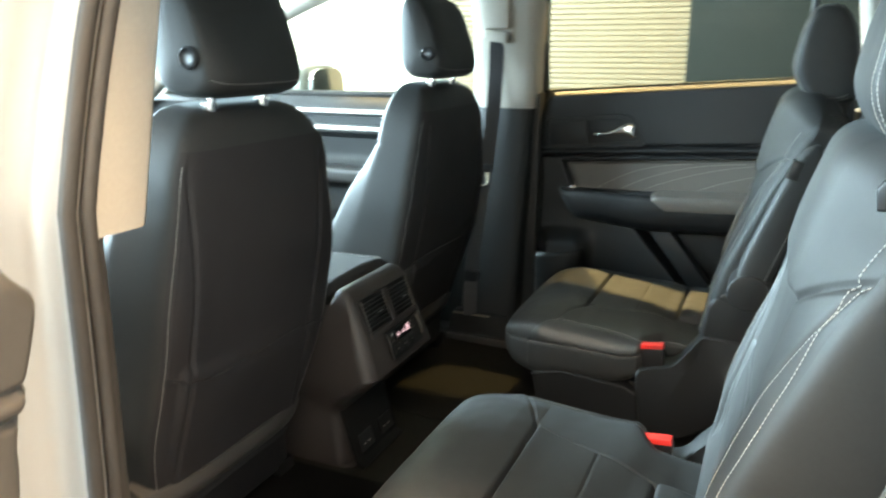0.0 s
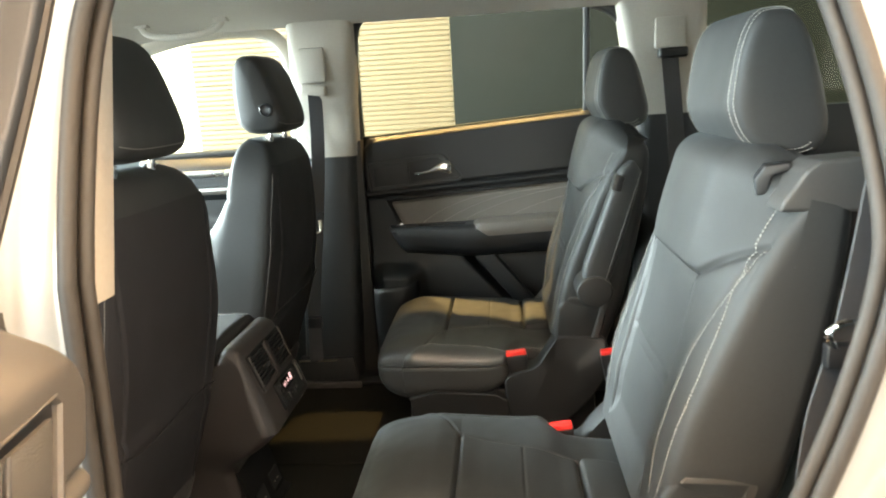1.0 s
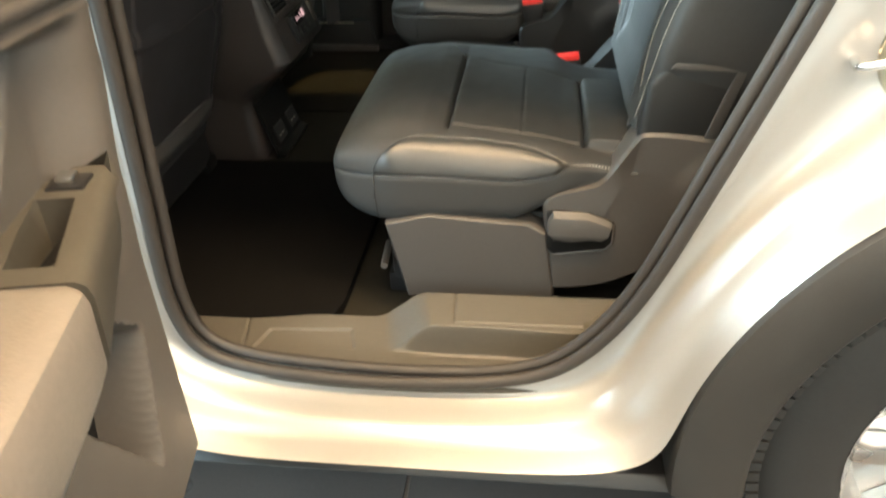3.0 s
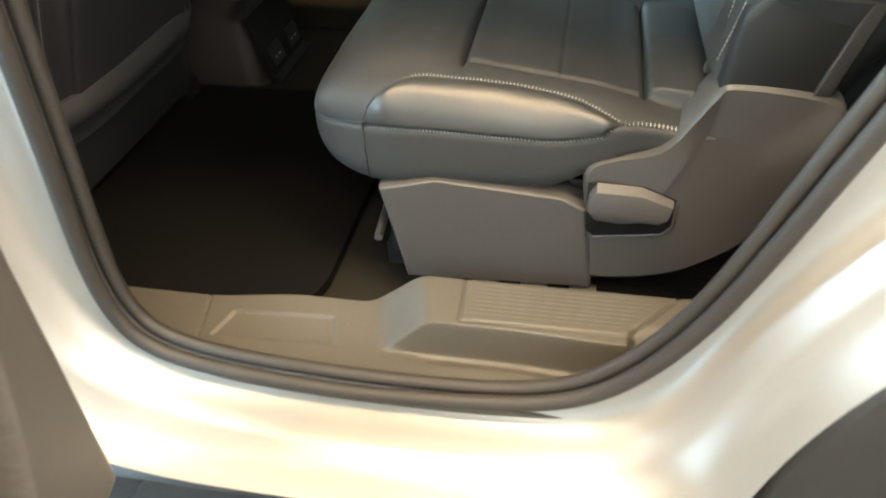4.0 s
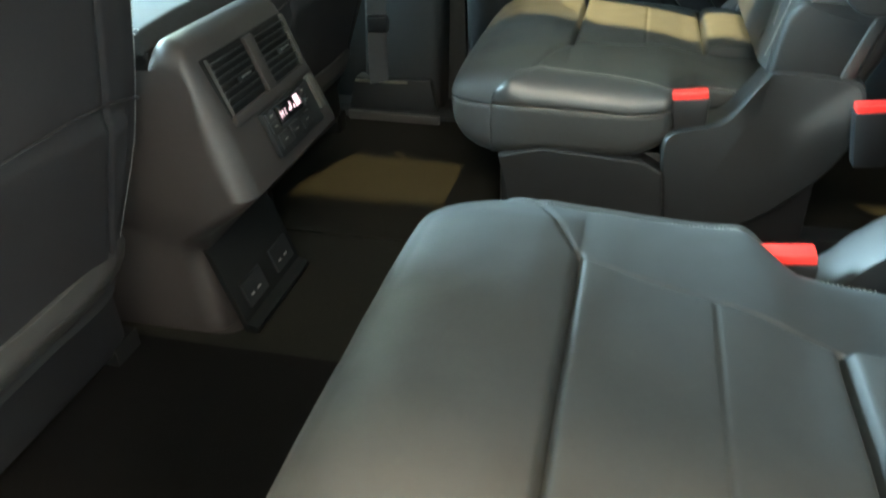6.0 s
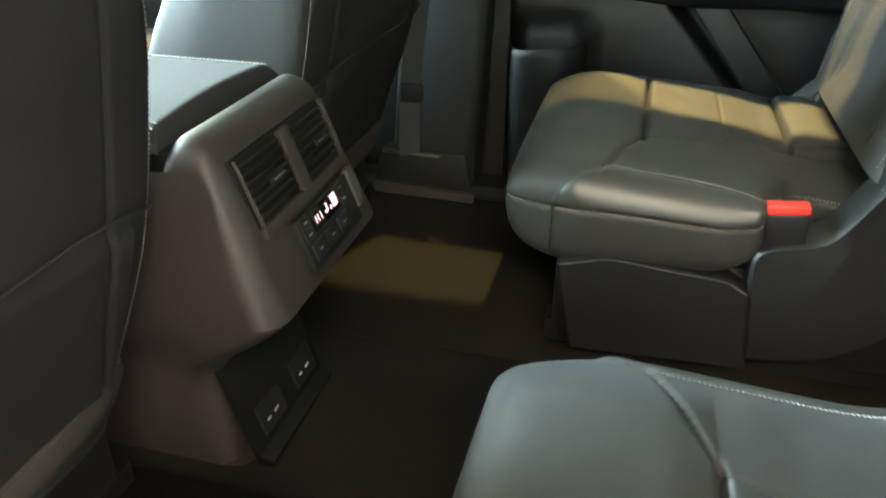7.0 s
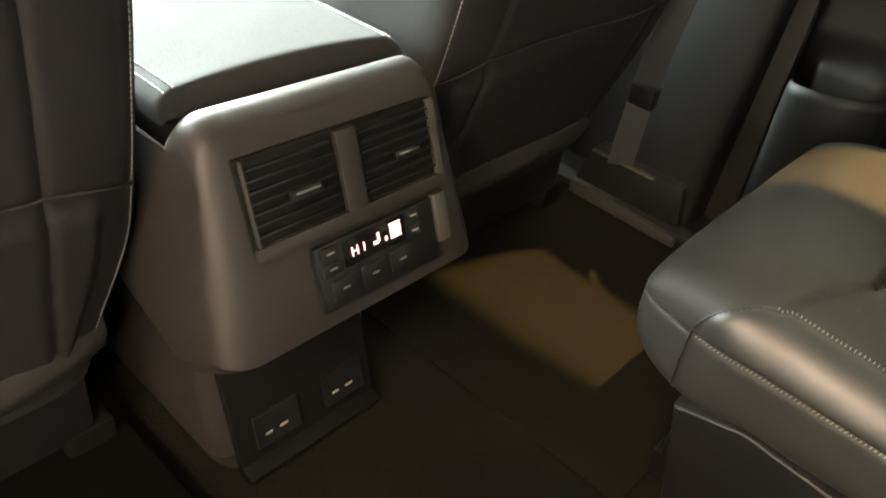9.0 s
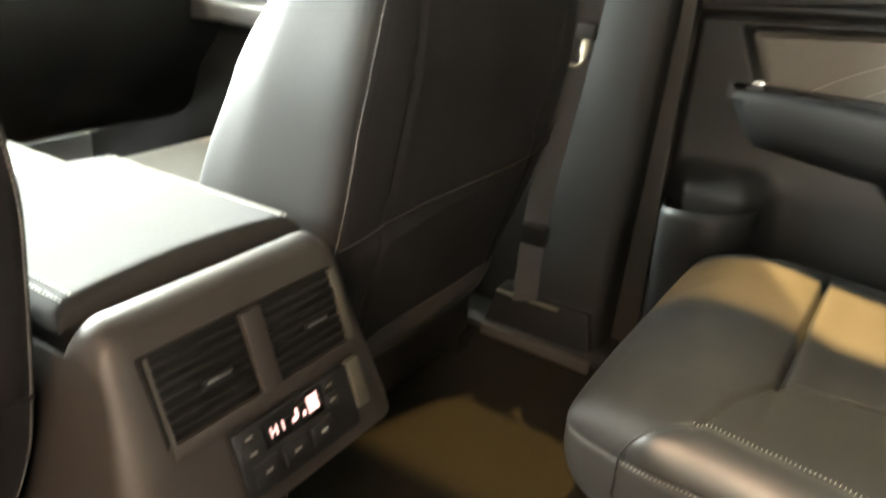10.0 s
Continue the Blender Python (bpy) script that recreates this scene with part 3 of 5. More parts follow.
def roof():
    def z(u, w):
        return 1.535 - 0.05 * (w / 0.66) ** 4 - 0.06 * sstep(-0.35, -0.85, u)
    part("headliner", grid_solid(lambda u, w: Vector((u, w, z(u, w))), lambda u, w: Vector((u, w, 1.60 - 0.06 * sstep(-0.35, -0.85, u))), span(-0.85, 2.1, 50), span(-0.70, 0.70, 30)), BEIGE, car, "beige cloth headliner")
    part("roof_skin", grid_solid(lambda u, w: Vector((u, w, 1.70 - 0.08 * (w / 0.78) ** 4 - 0.12 * sstep(-0.3, -0.9, u))), lambda u, w: Vector((u, w, 1.605 - 0.06 * sstep(-0.35, -0.85, u))), span(-0.9, 2.15, 40), span(-0.80, 0.80, 20)), PAINT, car, "white-silver roof")
    # windscreen, pillars and scuttle
    for s in (1, -1):
        part("windscreen_pillar_trim", tube(catmull([(-0.78, s * 0.68, 1.485), (-1.0, s * 0.71, 1.36), (-1.25, s * 0.74, 1.20), (-1.5, s * 0.76, 1.03)], 6), 0.035, 12), BEIGE, car)
    ws_ = part("windscreen", loft([[Vector((x, y, zz)) for y in span(-0.72, 0.72, 9)] for x, zz in ((-0.80, 1.50), (-0.806, 1.503), (-1.56, 1.045), (-1.55, 1.04))], closed=False), PANE_CLEAR, car)
    ws_.visible_shadow = False
    part("tailgate_lining", box(2.1, 2.18, -0.8, 0.8, 0.30, 1.16, 0.01), PLASTIC_SOFT, car)
    part("far_outer_panel", join(box(-1.5, 2.18, 0.90, 0.98, 0.30, 1.10, 0.02), box(-0.8, 2.18, 0.78, 0.86, 1.53, 1.62, 0.02)), PAINT, car)
    part("front_bulkhead", box(-1.75, -1.55, -0.85, 0.85, 0.30, 1.02, 0.03), BLACK_PLASTIC, car)
    part("bonnet", box(-2.7, -1.70, -0.85, 0.85, 0.60, 1.03, 0.06, 3), PAINT, car)
    q = part("quarter_window", box(1.13, 1.85, 0.79, 0.794, 1.16, 1.48, 0), PANE, car)
    q.visible_shadow = False
    # near front door seen only as closed skin and lining
    part("front_door_panel", join(box(-1.0, -0.03, -0.97, -0.88, 0.32, 1.10, 0.02), box(-1.0, -0.02, -0.86, -0.80, 1.485, 1.56, 0.01)), PAINT, car)
    part("front_door_lining", box(-1.0, -0.12, -0.86, -0.78, 0.40, 1.12, 0.02), PLASTIC_SOFT, car)
    grab = thing("grab_handle", (-0.35, 0.60, 1.50), "beige plastic roof grab handle", "handle")
    part("grip", tube(catmull([(-0.47, 0.60, 1.497), (-0.455, 0.595, 1.475), (-0.42, 0.59, 1.462), (-0.35, 0.588, 1.458), (-0.28, 0.59, 1.464), (-0.245, 0.595, 1.478), (-0.23, 0.60, 1.50)], 6), 0.010, 10), BEIGE, grab)
    part("mount", box(-0.485, -0.445, 0.585, 0.615, 1.488, 1.515, 0.006), BEIGE, grab)
    part("mount", box(-0.255, -0.215, 0.585, 0.615, 1.490, 1.515, 0.006), BEIGE, grab)


roof()


def dashboard():
    ob = thing("dashboard", (-1.1, 0, 0.6), "dark soft-plastic dashboard with silver strips", "dashboard")
    prof = catmull([(-1.55, 0.98), (-1.3, 1.02), (-1.05, 1.00), (-0.95, 0.95), (-0.93, 0.86), (-0.98, 0.72), (-1.1, 0.58), (-1.55, 0.55)], 5)
    part("body", loft([[Vector((p.x, y, p.y)) for p in [Vector((a.x, a.y)) for a in prof]] for y in span(-0.78, 0.78, 13)]), PLASTIC_SOFT, ob)
    part("trim_strip", tube([(-0.925, y, 0.90) for y in span(-0.74, 0.74, 9)], 0.012, 8), SATIN, ob, "satin silver trim strip")


dashboard()


def wheel():
    ob = thing("wheel", (1.17, -0.86, 0.36), "rear wheel with black tyre and silver alloy rim", "wheel")
    cx, cz = 1.17, 0.365
    prof = [(0.215, -0.945), (0.24, -0.958), (0.29, -0.958), (0.318, -0.945), (0.333, -0.925), (0.338, -0.88), (0.338, -0.80), (0.33, -0.75), (0.24, -0.735), (0.215, -0.745)]
    part("tyre", loft([[Vector((cx + r * math.cos(a), y, cz + r * math.sin(a))) for r, y in prof] for a in span(0, 2 * math.pi, 73)], caps=False), TYRE, ob, "black rubber tyre")
    bm = bmesh.new()
    for k in range(110):
        a = 2 * math.pi * k / 110
        for y0, y1, sk in ((-0.955, -0.915, 0.02), (-0.905, -0.855, -0.01), (-0.845, -0.795, 0.01)):
            v = []
            for r in (0.330, 0.3455):
                for aa, y in ((a, y0), (a + 0.045, y0), (a + 0.045 + sk, y1), (a + sk, y1)):
                    rr = r - (0.014 if y < -0.94 else 0)
                    v.append(bm.verts.new((cx + rr * math.cos(aa), y, cz + rr * math.sin(aa))))
            for f in ((0, 1, 2, 3), (4, 7, 6, 5), (0, 4, 5, 1), (1, 5, 6, 2), (2, 6, 7, 3), (3, 7, 4, 0)):
                bm.faces.new([v[i] for i in f])
    tagged(part("tread", bm, TYRE, ob, "tread blocks"), kind="stuff")
    rim = part("rim", loft([[Vector((cx + r * math.cos(a), y, cz + r * math.sin(a))) for r, y in ((0.05, -0.90), (0.19, -0.90), (0.205, -0.935), (0.218, -0.948), (0.222, -0.935), (0.21, -0.86), (0.05, -0.86))] for a in span(0, 2 * math.pi, 49)], caps=False), SATIN, ob, "silver alloy rim")
    for k in range(10):
        a = 2 * math.pi * k / 10
        m = Matrix.Translation((cx, -0.915, cz)) @ Matrix.Rotation(a, 4, "Y")
        part("spoke", placed(prism([(0.03, -0.018), (0.205, -0.012), (0.205, 0.012), (0.03, 0.018)], "y", -0.02, 0.015, 0.005), m), SATIN, rim)
    part("hub_cap", placed(prism([(0.045 * math.cos(a), 0.045 * math.sin(a)) for a in span(0, 2 * math.pi, 25)[:-1]], "y", -0.02, 0.0, 0.004), Matrix.Translation((cx, -0.915, cz))), SATIN, ob)


wheel()


def striker():
    ob = thing("door_striker", (0.921, -0.862, 0.838), "bright zinc door striker loop bolted to the jamb", "door striker")
    m = Matrix.Translation((0.918, -0.864, 0.838)) @ Matrix.Rotation(radians(-12), 4, "Z") @ Matrix.Rotation(radians(-14), 4, "Y")
    prof = [(0.017 * math.cos(a), 0.036 * math.sin(a)) for a in span(0, 2 * math.pi, 25)[:-1]]
    part("plate", placed(prism(prof, "y", -0.004, 0.004, 0.001, 1), m), STEEL, ob)
    part("loop", placed(tube(catmull([(0.006, 0.002, 0.012), (0.002, -0.022, 0.012), (-0.006, -0.030, 0.012), (-0.030, -0.031, 0.012), (-0.037, -0.024, 0.012), (-0.038, 0.002, 0.012)], 5), 0.0050, 10, up=(0.3, 1, 0.2)), m), CHROME, ob)
    for z in (0.027, -0.027):
        part("bolt", placed(prism([(0.007 * math.cos(a), z + 0.007 * math.sin(a)) for a in span(0, 2 * math.pi, 13)[:-1]], "y", -0.009, -0.003, 0.0012, 1), m), STEEL, ob)


striker()


# ---- doors ----
def door(name, place, label, near):
    """A rear door in its own plan: u rearward from the hinge edge, v inward from the skin, z up; place maps it to the world."""
    base = place @ Vector((0.4, 0.05, 0.35))
    ob = thing(name, base, label, "car door")
    # The lining colour carries the light: lit copy near, shaded copy far.
    LINING, PAD = (LINING_LIT, TAUPE) if near else (LINING_SHADED, TAUPE)

    def P(u, v, z):
        return place @ Vector((u, v, z))

    def put(bm):
        bm.transform(place)
        return bm

    def belt(u):
        return (1.098 + 0.05 * u) if near else (1.130 + 0.07 * u)

    def edge(z):
        """How far the hinge edge of the lining moves with height."""
        return (0.03 - 0.03 * sstep(0.78, 0.90, z) - 0.05 * sstep(0.90, 1.06, z)) if near else 0.012

    def g1(u):
        return 0.895 + 0.055 * (u - 0.02)

    if near:
        prof = [(0.060, 0.968), (0.030, 1.040), (0.040, 1.048), (0.185, 1.052), (0.200, 1.046), (0.262, 0.992), (0.250, 0.984)]
        plate = [(0.066, 0.980), (0.043, 1.034), (0.128, 1.039), (0.150, 0.990)]
        cup = [(0.154, 0.990), (0.134, 1.040), (0.186, 1.043), (0.246, 0.993)]
        pull = [(0.150, 1.004), (0.180, 1.003), (0.215, 1.010), (0.243, 0.996)]
    else:
        prof = [(0.045, 0.968), (0.040, 1.050), (0.052, 1.058), (0.260, 1.076), (0.280, 1.068), (0.330, 1.000), (0.318, 0.990)]
        plate = [(0.056, 0.980), (0.052, 1.044), (0.160, 1.056), (0.165, 0.988)]
        cup = [(0.170, 0.990), (0.165, 1.056), (0.258, 1.064), (0.312, 1.002)]
        pull = [(0.185, 1.018), (0.225, 1.022), (0.275, 1.036), (0.300, 1.030)]

    def depth(u, z):
        b = belt(u)
        v = 0.098
        if near:
            v -= 0.055 * sstep(b - 0.05, b + 0.004, z) ** 2
        else:
            v -= 0.016 * sstep(b - 0.020, b + 0.003, z) ** 2
        g = g1(u)
        v -= 0.007 * ditch(z - (g + 0.052), 0.004) + 0.007 * ditch(z - (g + 0.076), 0.004)
        v += 0.004 * ditch(z - (g + 0.064), 0.008)
        i0 = 0.112 + (0.94 - z) * 0.9 if near else 0.080 + (0.955 - z) * 0.45
        ins = sstep(i0 - 0.012, i0 + 0.003, u) * sstep(0.79, 0.81, z) * (1 - sstep(g + 0.034, g + 0.042, z))
        v -= (0.012 if near else 0.030) * ins
        if near:
            v -= 0.034 * sstep(g + 0.046, g + 0.026, z) * sstep(0.70, 0.78, z) * sstep(0.035, 0.115, u)
        if near:
            v -= 0.004 * sstep(0.78, 0.68, z) * (1 - sstep(0.20, 0.40, u))
        else:
            v += 0.022 * sstep(0.80, 0.70, z) * (0.4 + 0.6 * sstep(0.62, 0.40, z))
        if not near:
            v += 0.040 * sstep(0.015, 0.06, u) * (1 - sstep(0.13, 0.20, u)) * sstep(0.50, 0.60, z) * (1 - sstep(0.69, 0.745, z))
        pocket = sstep(0.42 - (z - 0.62) * 0.9, 0.45 - (z - 0.62) * 0.9, u) * (1 - sstep(0.72, 0.75, u)) * sstep(0.56, 0.60, z) * (1 - sstep(0.745, 0.765, z))
        v -= 0.055 * pocket
        v += 0.050 * sstep(0.60, 0.54, z) * (1 - sstep(0.58, 0.72, u)) * (sstep(0.26, 0.42, u) if near else sstep(0.10, 0.22, u))
        v -= 0.020 * poly_in(u + edge(z) * (1 - u / 0.84), z, prof, 0.004)
        if near:
            # open bottle pocket sunk into the lower front
            v -= 0.072 * poly_in(u, z, [(0.073, 0.645), (0.165, 0.722), (0.245, 0.668), (0.124, 0.496)], 0.016)
        v -= 0.018 * sstep(0.03, 0.0, u) ** 2
        v -= 0.05 * sstep(0.43, 0.385, z)
        return v

    us, ws = span(0.0, 0.84, 220), [0.375 + (0.78 - 0.375) * i / 90 for i in range(90)] + [0.78 + (1.14 - 0.78) * i / 129 for i in range(130)]

    def hb(w, u):
        return w + (belt(u) - 1.14) * sstep(0.8, 1.14, w)

    def front(u, w):
        z = hb(w, u)
        corner = sstep(0.05, 0.0, u) * sstep(1.06, 1.14, w)
        return P(u + edge(z) * (1 - u / 0.84), depth(u, z) - 0.02 * corner, z - 0.030 * corner)
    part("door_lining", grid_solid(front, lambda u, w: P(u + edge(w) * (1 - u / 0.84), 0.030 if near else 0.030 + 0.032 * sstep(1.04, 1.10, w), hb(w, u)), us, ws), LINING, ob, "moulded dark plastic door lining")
    part("outer_panel", put(box(0.0, 0.95, -0.012, 0.029, 0.36, 1.10, 0.008)), PAINT, ob, "white-silver door skin")

    # taupe insert with stitched waves
    def insert_pt(u, t):
        z0, z1 = 0.812, g1(u) + 0.034
        z = z0 + (z1 - z0) * t
        us_ = 0.112 + (0.94 - z) * 0.9 if near else 0.080 + (0.955 - z) * 0.45
        return us_ + (0.83 - us_) * u, z

    def ins_front(u, t):
        uu, z = insert_pt(u, t)
        e = min(sstep(0, 0.06, t), sstep(1, 0.94, t))
        return P(uu, depth(uu, z) + 0.003 + 0.012 * e * sstep(0, 0.03, u), z)

    def ins_back(u, t):
        uu, z = insert_pt(u, t)
        return P(uu, depth(uu, z) - 0.004, z)
    insert = part("door_insert", grid_solid(ins_front, ins_back, [0, 0.004, 0.010, 0.02, 0.03] + span(0.045, 1, 56), span(0, 1, 40)), TAUPE, ob, "taupe leatherette insert with stitched waves")
    for u0, u1, zz0 in ((0.20, 0.46, 0.0), (0.27, 0.60, 0.0), (0.34, 0.76, 0.0), (0.44, 0.82, -0.02)):
        pts = []
        for t in span(0, 1, 16):
            u = u0 + (u1 - u0) * t
            z = g1(u) - 0.045 + 0.070 * (1 - (1 - t) ** 2.4) + zz0
            pts.append(P(u, depth(u, z) + 0.0158, z))
        part("stitching", dashes(catmull(pts, 4), 0.006, 0.0046, 0.0012), THREAD if not near else THREAD_DIM, insert)

    # armrest: a deck with the pull cup ahead, a padded rest behind
    ZT = 0.820 if near else 0.858

    def out(u):
        return (0.114 + 0.20 * (u - 0.10) if u < 0.3 else 0.154 + 0.06 * (u - 0.3)) if near else 0.150 + 0.10 * min(u - 0.10, 0.25)

    def arm_ring(u, lift, cup, inset=0.0):
        o, zt = out(u) - inset, ZT + 0.035 * max(0, u - 0.3) + lift
        c0, c1 = o - 0.062 + 0.05 * max(0, 0.2 - u), o - 0.026
        n = min(1.0, 0.25 + (u - 0.098) / 0.05)
        low = zt - 0.085 * n - 0.02 * sstep(0.1, 0.4, u)
        return [P(u, v, z) for v, z in ((0.030, low + 0.02), (o - 0.040, low), (o - 0.014, low + 0.012), (o - 0.003, low + 0.035), (o, zt - 0.014), (o - 0.003, zt - 0.004), (o - 0.010, zt), (c1, zt), (c1 - 0.003, zt - 0.060 * cup), (c0 + 0.003, zt - 0.060 * cup), (c0, zt), (0.030, zt))]
    ks = 1.0 if near else 1.45
    cup_us = [0.098 + ks * (q - 0.098) for q in (0.098, 0.104, 0.115, 0.13, 0.150, 0.158, 0.162, 0.18, 0.21, 0.24, 0.258, 0.262, 0.270, 0.284)]
    us0 = cup_us[-1]
    rows = [arm_ring(u, 0, 1.0 if 5 < i < 11 else 0.0) for i, u in enumerate(cup_us)]
    if not near:
        rows += [arm_ring(u, 0, 0.0) for u in span(us0 + 0.02, 0.83, 16)]
    # The far armrest takes the shaded lining colour too.
    arm = part("armrest", loft(rows), SILL_PLASTIC if near else LINING_SHADED, ob, "door armrest with a deep pull cup", 50)
    # black block that stands for the shade deep in the pull cup
    part("cup_shade", put(box(0.163, 0.257, out(0.21) - 0.058, out(0.21) - 0.030, ZT - 0.062, ZT - 0.034, 0.001)), MATT_BLACK, arm)

    def pad_ring(u):
        k = sstep(us0 - 0.008, us0 + 0.012, u)
        o, zt = out(u) - 0.004 + 0.008 * k, ZT + 0.035 * max(0, u - 0.3) + 0.006 * k
        q = u + 0.030
        return [P(u if z > zt - 0.02 else q, v, z) for v, z in ((0.06, zt - 0.040), (o - 0.006, zt - 0.044), (o - 0.001, zt - 0.036), (o, zt - 0.014), (o - 0.003, zt - 0.005), (o - 0.012, zt), (0.06, zt))]
    if near:
        rings = [arm_ring(u, 0.005 * sstep(us0, us0 + 0.011, u) - 0.002, 0.0, 0.006 * (1 - sstep(us0, us0 + 0.014, u))) for u in [us0 + 0.0005, us0 + 0.003, us0 + 0.006, us0 + 0.011, us0 + 0.018] + span(us0 + 0.036, 0.83, 20)]
    else:
        rings = [pad_ring(u) for u in [us0 - 0.006, us0, us0 + 0.006, us0 + 0.012] + span(us0 + 0.03, 0.80, 18)]
    part("armrest_pad", loft(rings), PAD, ob, "taupe padded armrest")
    ub = (0.118, 0.145)
    vo = out(0.13)
    sw = part("window_switch", put(box(ub[0], ub[1], vo - 0.050, vo - 0.018, ZT - 0.004, ZT + 0.003, 0.002)), BLACK_PLASTIC, arm)
    part("switch_cap", put(box(ub[0] + 0.006, ub[1] - 0.004, vo - 0.042, vo - 0.026, ZT + 0.001, ZT + 0.010, 0.003)), CHROME, sw, "chrome switch cap")

    # handle in its bezel
    pc = catmull([(a, b, 0) for a, b in prof], 1, True)
    cx = sum(p.x for p in pc) / len(pc)
    cz_ = sum(p.y for p in pc) / len(pc)

    def off(p, k):
        q = Vector((p.x - cx, p.y - cz_, 0))
        return Vector((p.x, p.y, 0)) + q.normalized() * k
    vb = 0.102
    rings = [[P(q.x, v, q.y) for q in (off(p, k) for p in pc)] for k, v in ((0.009, vb - 0.014), (0.008, vb - 0.005), (0.005, vb - 0.0028), (0.001, vb - 0.0028), (-0.002, vb - 0.006), (-0.003, vb - 0.020))]
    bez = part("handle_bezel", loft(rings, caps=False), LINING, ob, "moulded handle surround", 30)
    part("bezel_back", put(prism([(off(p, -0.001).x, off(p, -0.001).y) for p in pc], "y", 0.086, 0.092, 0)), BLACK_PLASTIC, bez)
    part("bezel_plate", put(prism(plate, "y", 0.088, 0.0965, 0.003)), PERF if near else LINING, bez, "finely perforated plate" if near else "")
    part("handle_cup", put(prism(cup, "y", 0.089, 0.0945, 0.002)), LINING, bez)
    rings = []
    pp = catmull([(a, 0, b) for a, b in pull], 5)
    for i, p in enumerate(pp):
        t = i / (len(pp) - 1)
        w = 0.005 + ((0.005 if near else 0.015) * sstep(0.3, 0.85, t) - 0.006 * sstep(0.9, 1.0, t))
        rings.append([P(p.x, 0.103 + 0.012 * math.sin(math.pi * (0.15 + 0.7 * t)) + 0.004 * math.sin(a), p.z + w * math.cos(a)) for a in span(0, 2 * math.pi, 13)[:-1]])
    if near:
        part("door_handle", put(prism([(0.222, 1.024), (0.206, 1.013), (0.166, 1.011), (0.166, 0.997), (0.250, 0.998)], "y", 0.090, 0.106, 0.003)), BLACK_PLASTIC, bez, "dark door pull")
    else:
        part("door_handle", loft(rings), CHROME, bez, "bright silver door pull")
    a, b = plate[2], plate[3]
    part("handle_frame", put(tube([(a[0] + 0.002, 0.101, a[1] + 0.004), (b[0] + 0.002, 0.101, b[1] - 0.004)], 0.0022, 8, up=(1, 0, 0))), PLASTIC if near else BLACK_PLASTIC, bez)

    part("pocket_strap", put(prism([(0.342, 0.772), (0.400, 0.780), (0.545, 0.60), (0.490, 0.585)], "y", 0.075, 0.122, 0.008)), LINING, ob)
    if near:
        # black plate painted in for the shade at the pocket's bottom
        part("pocket_shade", put(prism([(0.092, 0.640), (0.186, 0.722), (0.268, 0.668), (0.142, 0.492)], "y", 0.0305, 0.036, 0)), MATT_BLACK, ob, "black plate standing for the shade in the door pocket")
    # bottle holder at the lower front
    rings = []
    for z in [0.41, 0.44] + span(0.50, 0.64, 5) + [0.665, 0.680, 0.687, 0.690, 0.688, 0.680, 0.60]:
        k = 1.0 if z < 0.65 else 0.96
        rings.append(z)
    prof2 = [(0.03, 0.06), (0.035, 0.15), (0.060, 0.182), (0.110, 0.190), (0.150, 0.178), (0.175, 0.145), (0.180, 0.06)]
    pr = catmull([(a, b, 0) for a, b in prof2], 4)
    rows = []
    for z, k in ((0.40, 0.92), (0.50, 0.98), (0.60, 1.0), (0.64, 1.0), (0.652, 0.985), (0.655, 0.95), (0.650, 0.90), (0.56, 0.86)):
        rows.append([P(0.105 + (p.x - 0.105) * k + (0.03 if near else 0.0), 0.06 + (p.y - 0.06) * k, z + (0.012 + (0.22 * max(0, p.x - 0.03) if near else 0.12 * max(0, p.x - 0.03)) if z > 0.6 else 0.0) + (-0.16 * sstep(0.40, 0.60, z) if near else 0.0)) for p in pr])
    if not near:
        part("bottle_holder", loft(rows, closed=False), LINING, ob, "moulded bottle holder in the door", 60)

    # window frame and glass
    def zz(z):
        return 0.22 * max(0, z - 1.1)
    k0 = 0.06 if near else 0.0
    fr = ([(0.088, 1.10), (0.040, 1.20), (-0.005, 1.30), (-0.035, 1.40), (-0.030, 1.47), (0.06, 1.505)] if near else [(0.008, 1.10), (0.012, 1.25), (0.022, 1.40), (0.040, 1.475), (0.10, 1.497)]) + [(0.35, 1.512), (0.60, 1.505), (0.76, 1.48), (0.83, 1.42), (0.865, 1.32), (0.885, 1.19)]
    pts = catmull([(u, 0, z) for u, z in fr], 6)
    rings = []
    for i, p in enumerate(pts):
        a, b = pts[max(i - 1, 0)], pts[min(i + 1, len(pts) - 1)]
        t = (b - a).normalized()
        n = Vector((t.z, 0, -t.x))
        o = zz(p.z)
        rings.append([P(p.x + n.x * k, v + o, p.z + n.z * k) for k, v in ((0.012, 0.014), (0.012, 0.056), (0.006, 0.062), (-0.010, 0.064), (-0.016, 0.056), (-0.017, 0.018), (-0.008, 0.010))])
    wf = part("window_frame", loft(rings), BLACK_PLASTIC, ob, "dark door window frame", 60)
    part("window_seal", tube([P(p.x - 0.004, 0.061 + zz(p.z), p.z) for p in pts], 0.006, 8), RUBBER, wf)
    part("frame_bead", tube([P(p.x + 0.011, 0.012 + zz(p.z), p.z) for p in pts], 0.004, 8), CHROME, wf, "bright metal bead")
    part("division_bar", tube([P(0.722, 0.035 + zz(z), z) for z in span(1.15, 1.49, 6)], 0.010, 8, up=(1, 0, 0)), BLACK_PLASTIC, wf)
    part("belt_strip", put(tube([(0.02, 0.040, 1.130), (0.4, 0.040, 1.157), (0.86, 0.040, 1.189)], 0.007, 8)), MATT_BLACK, ob)
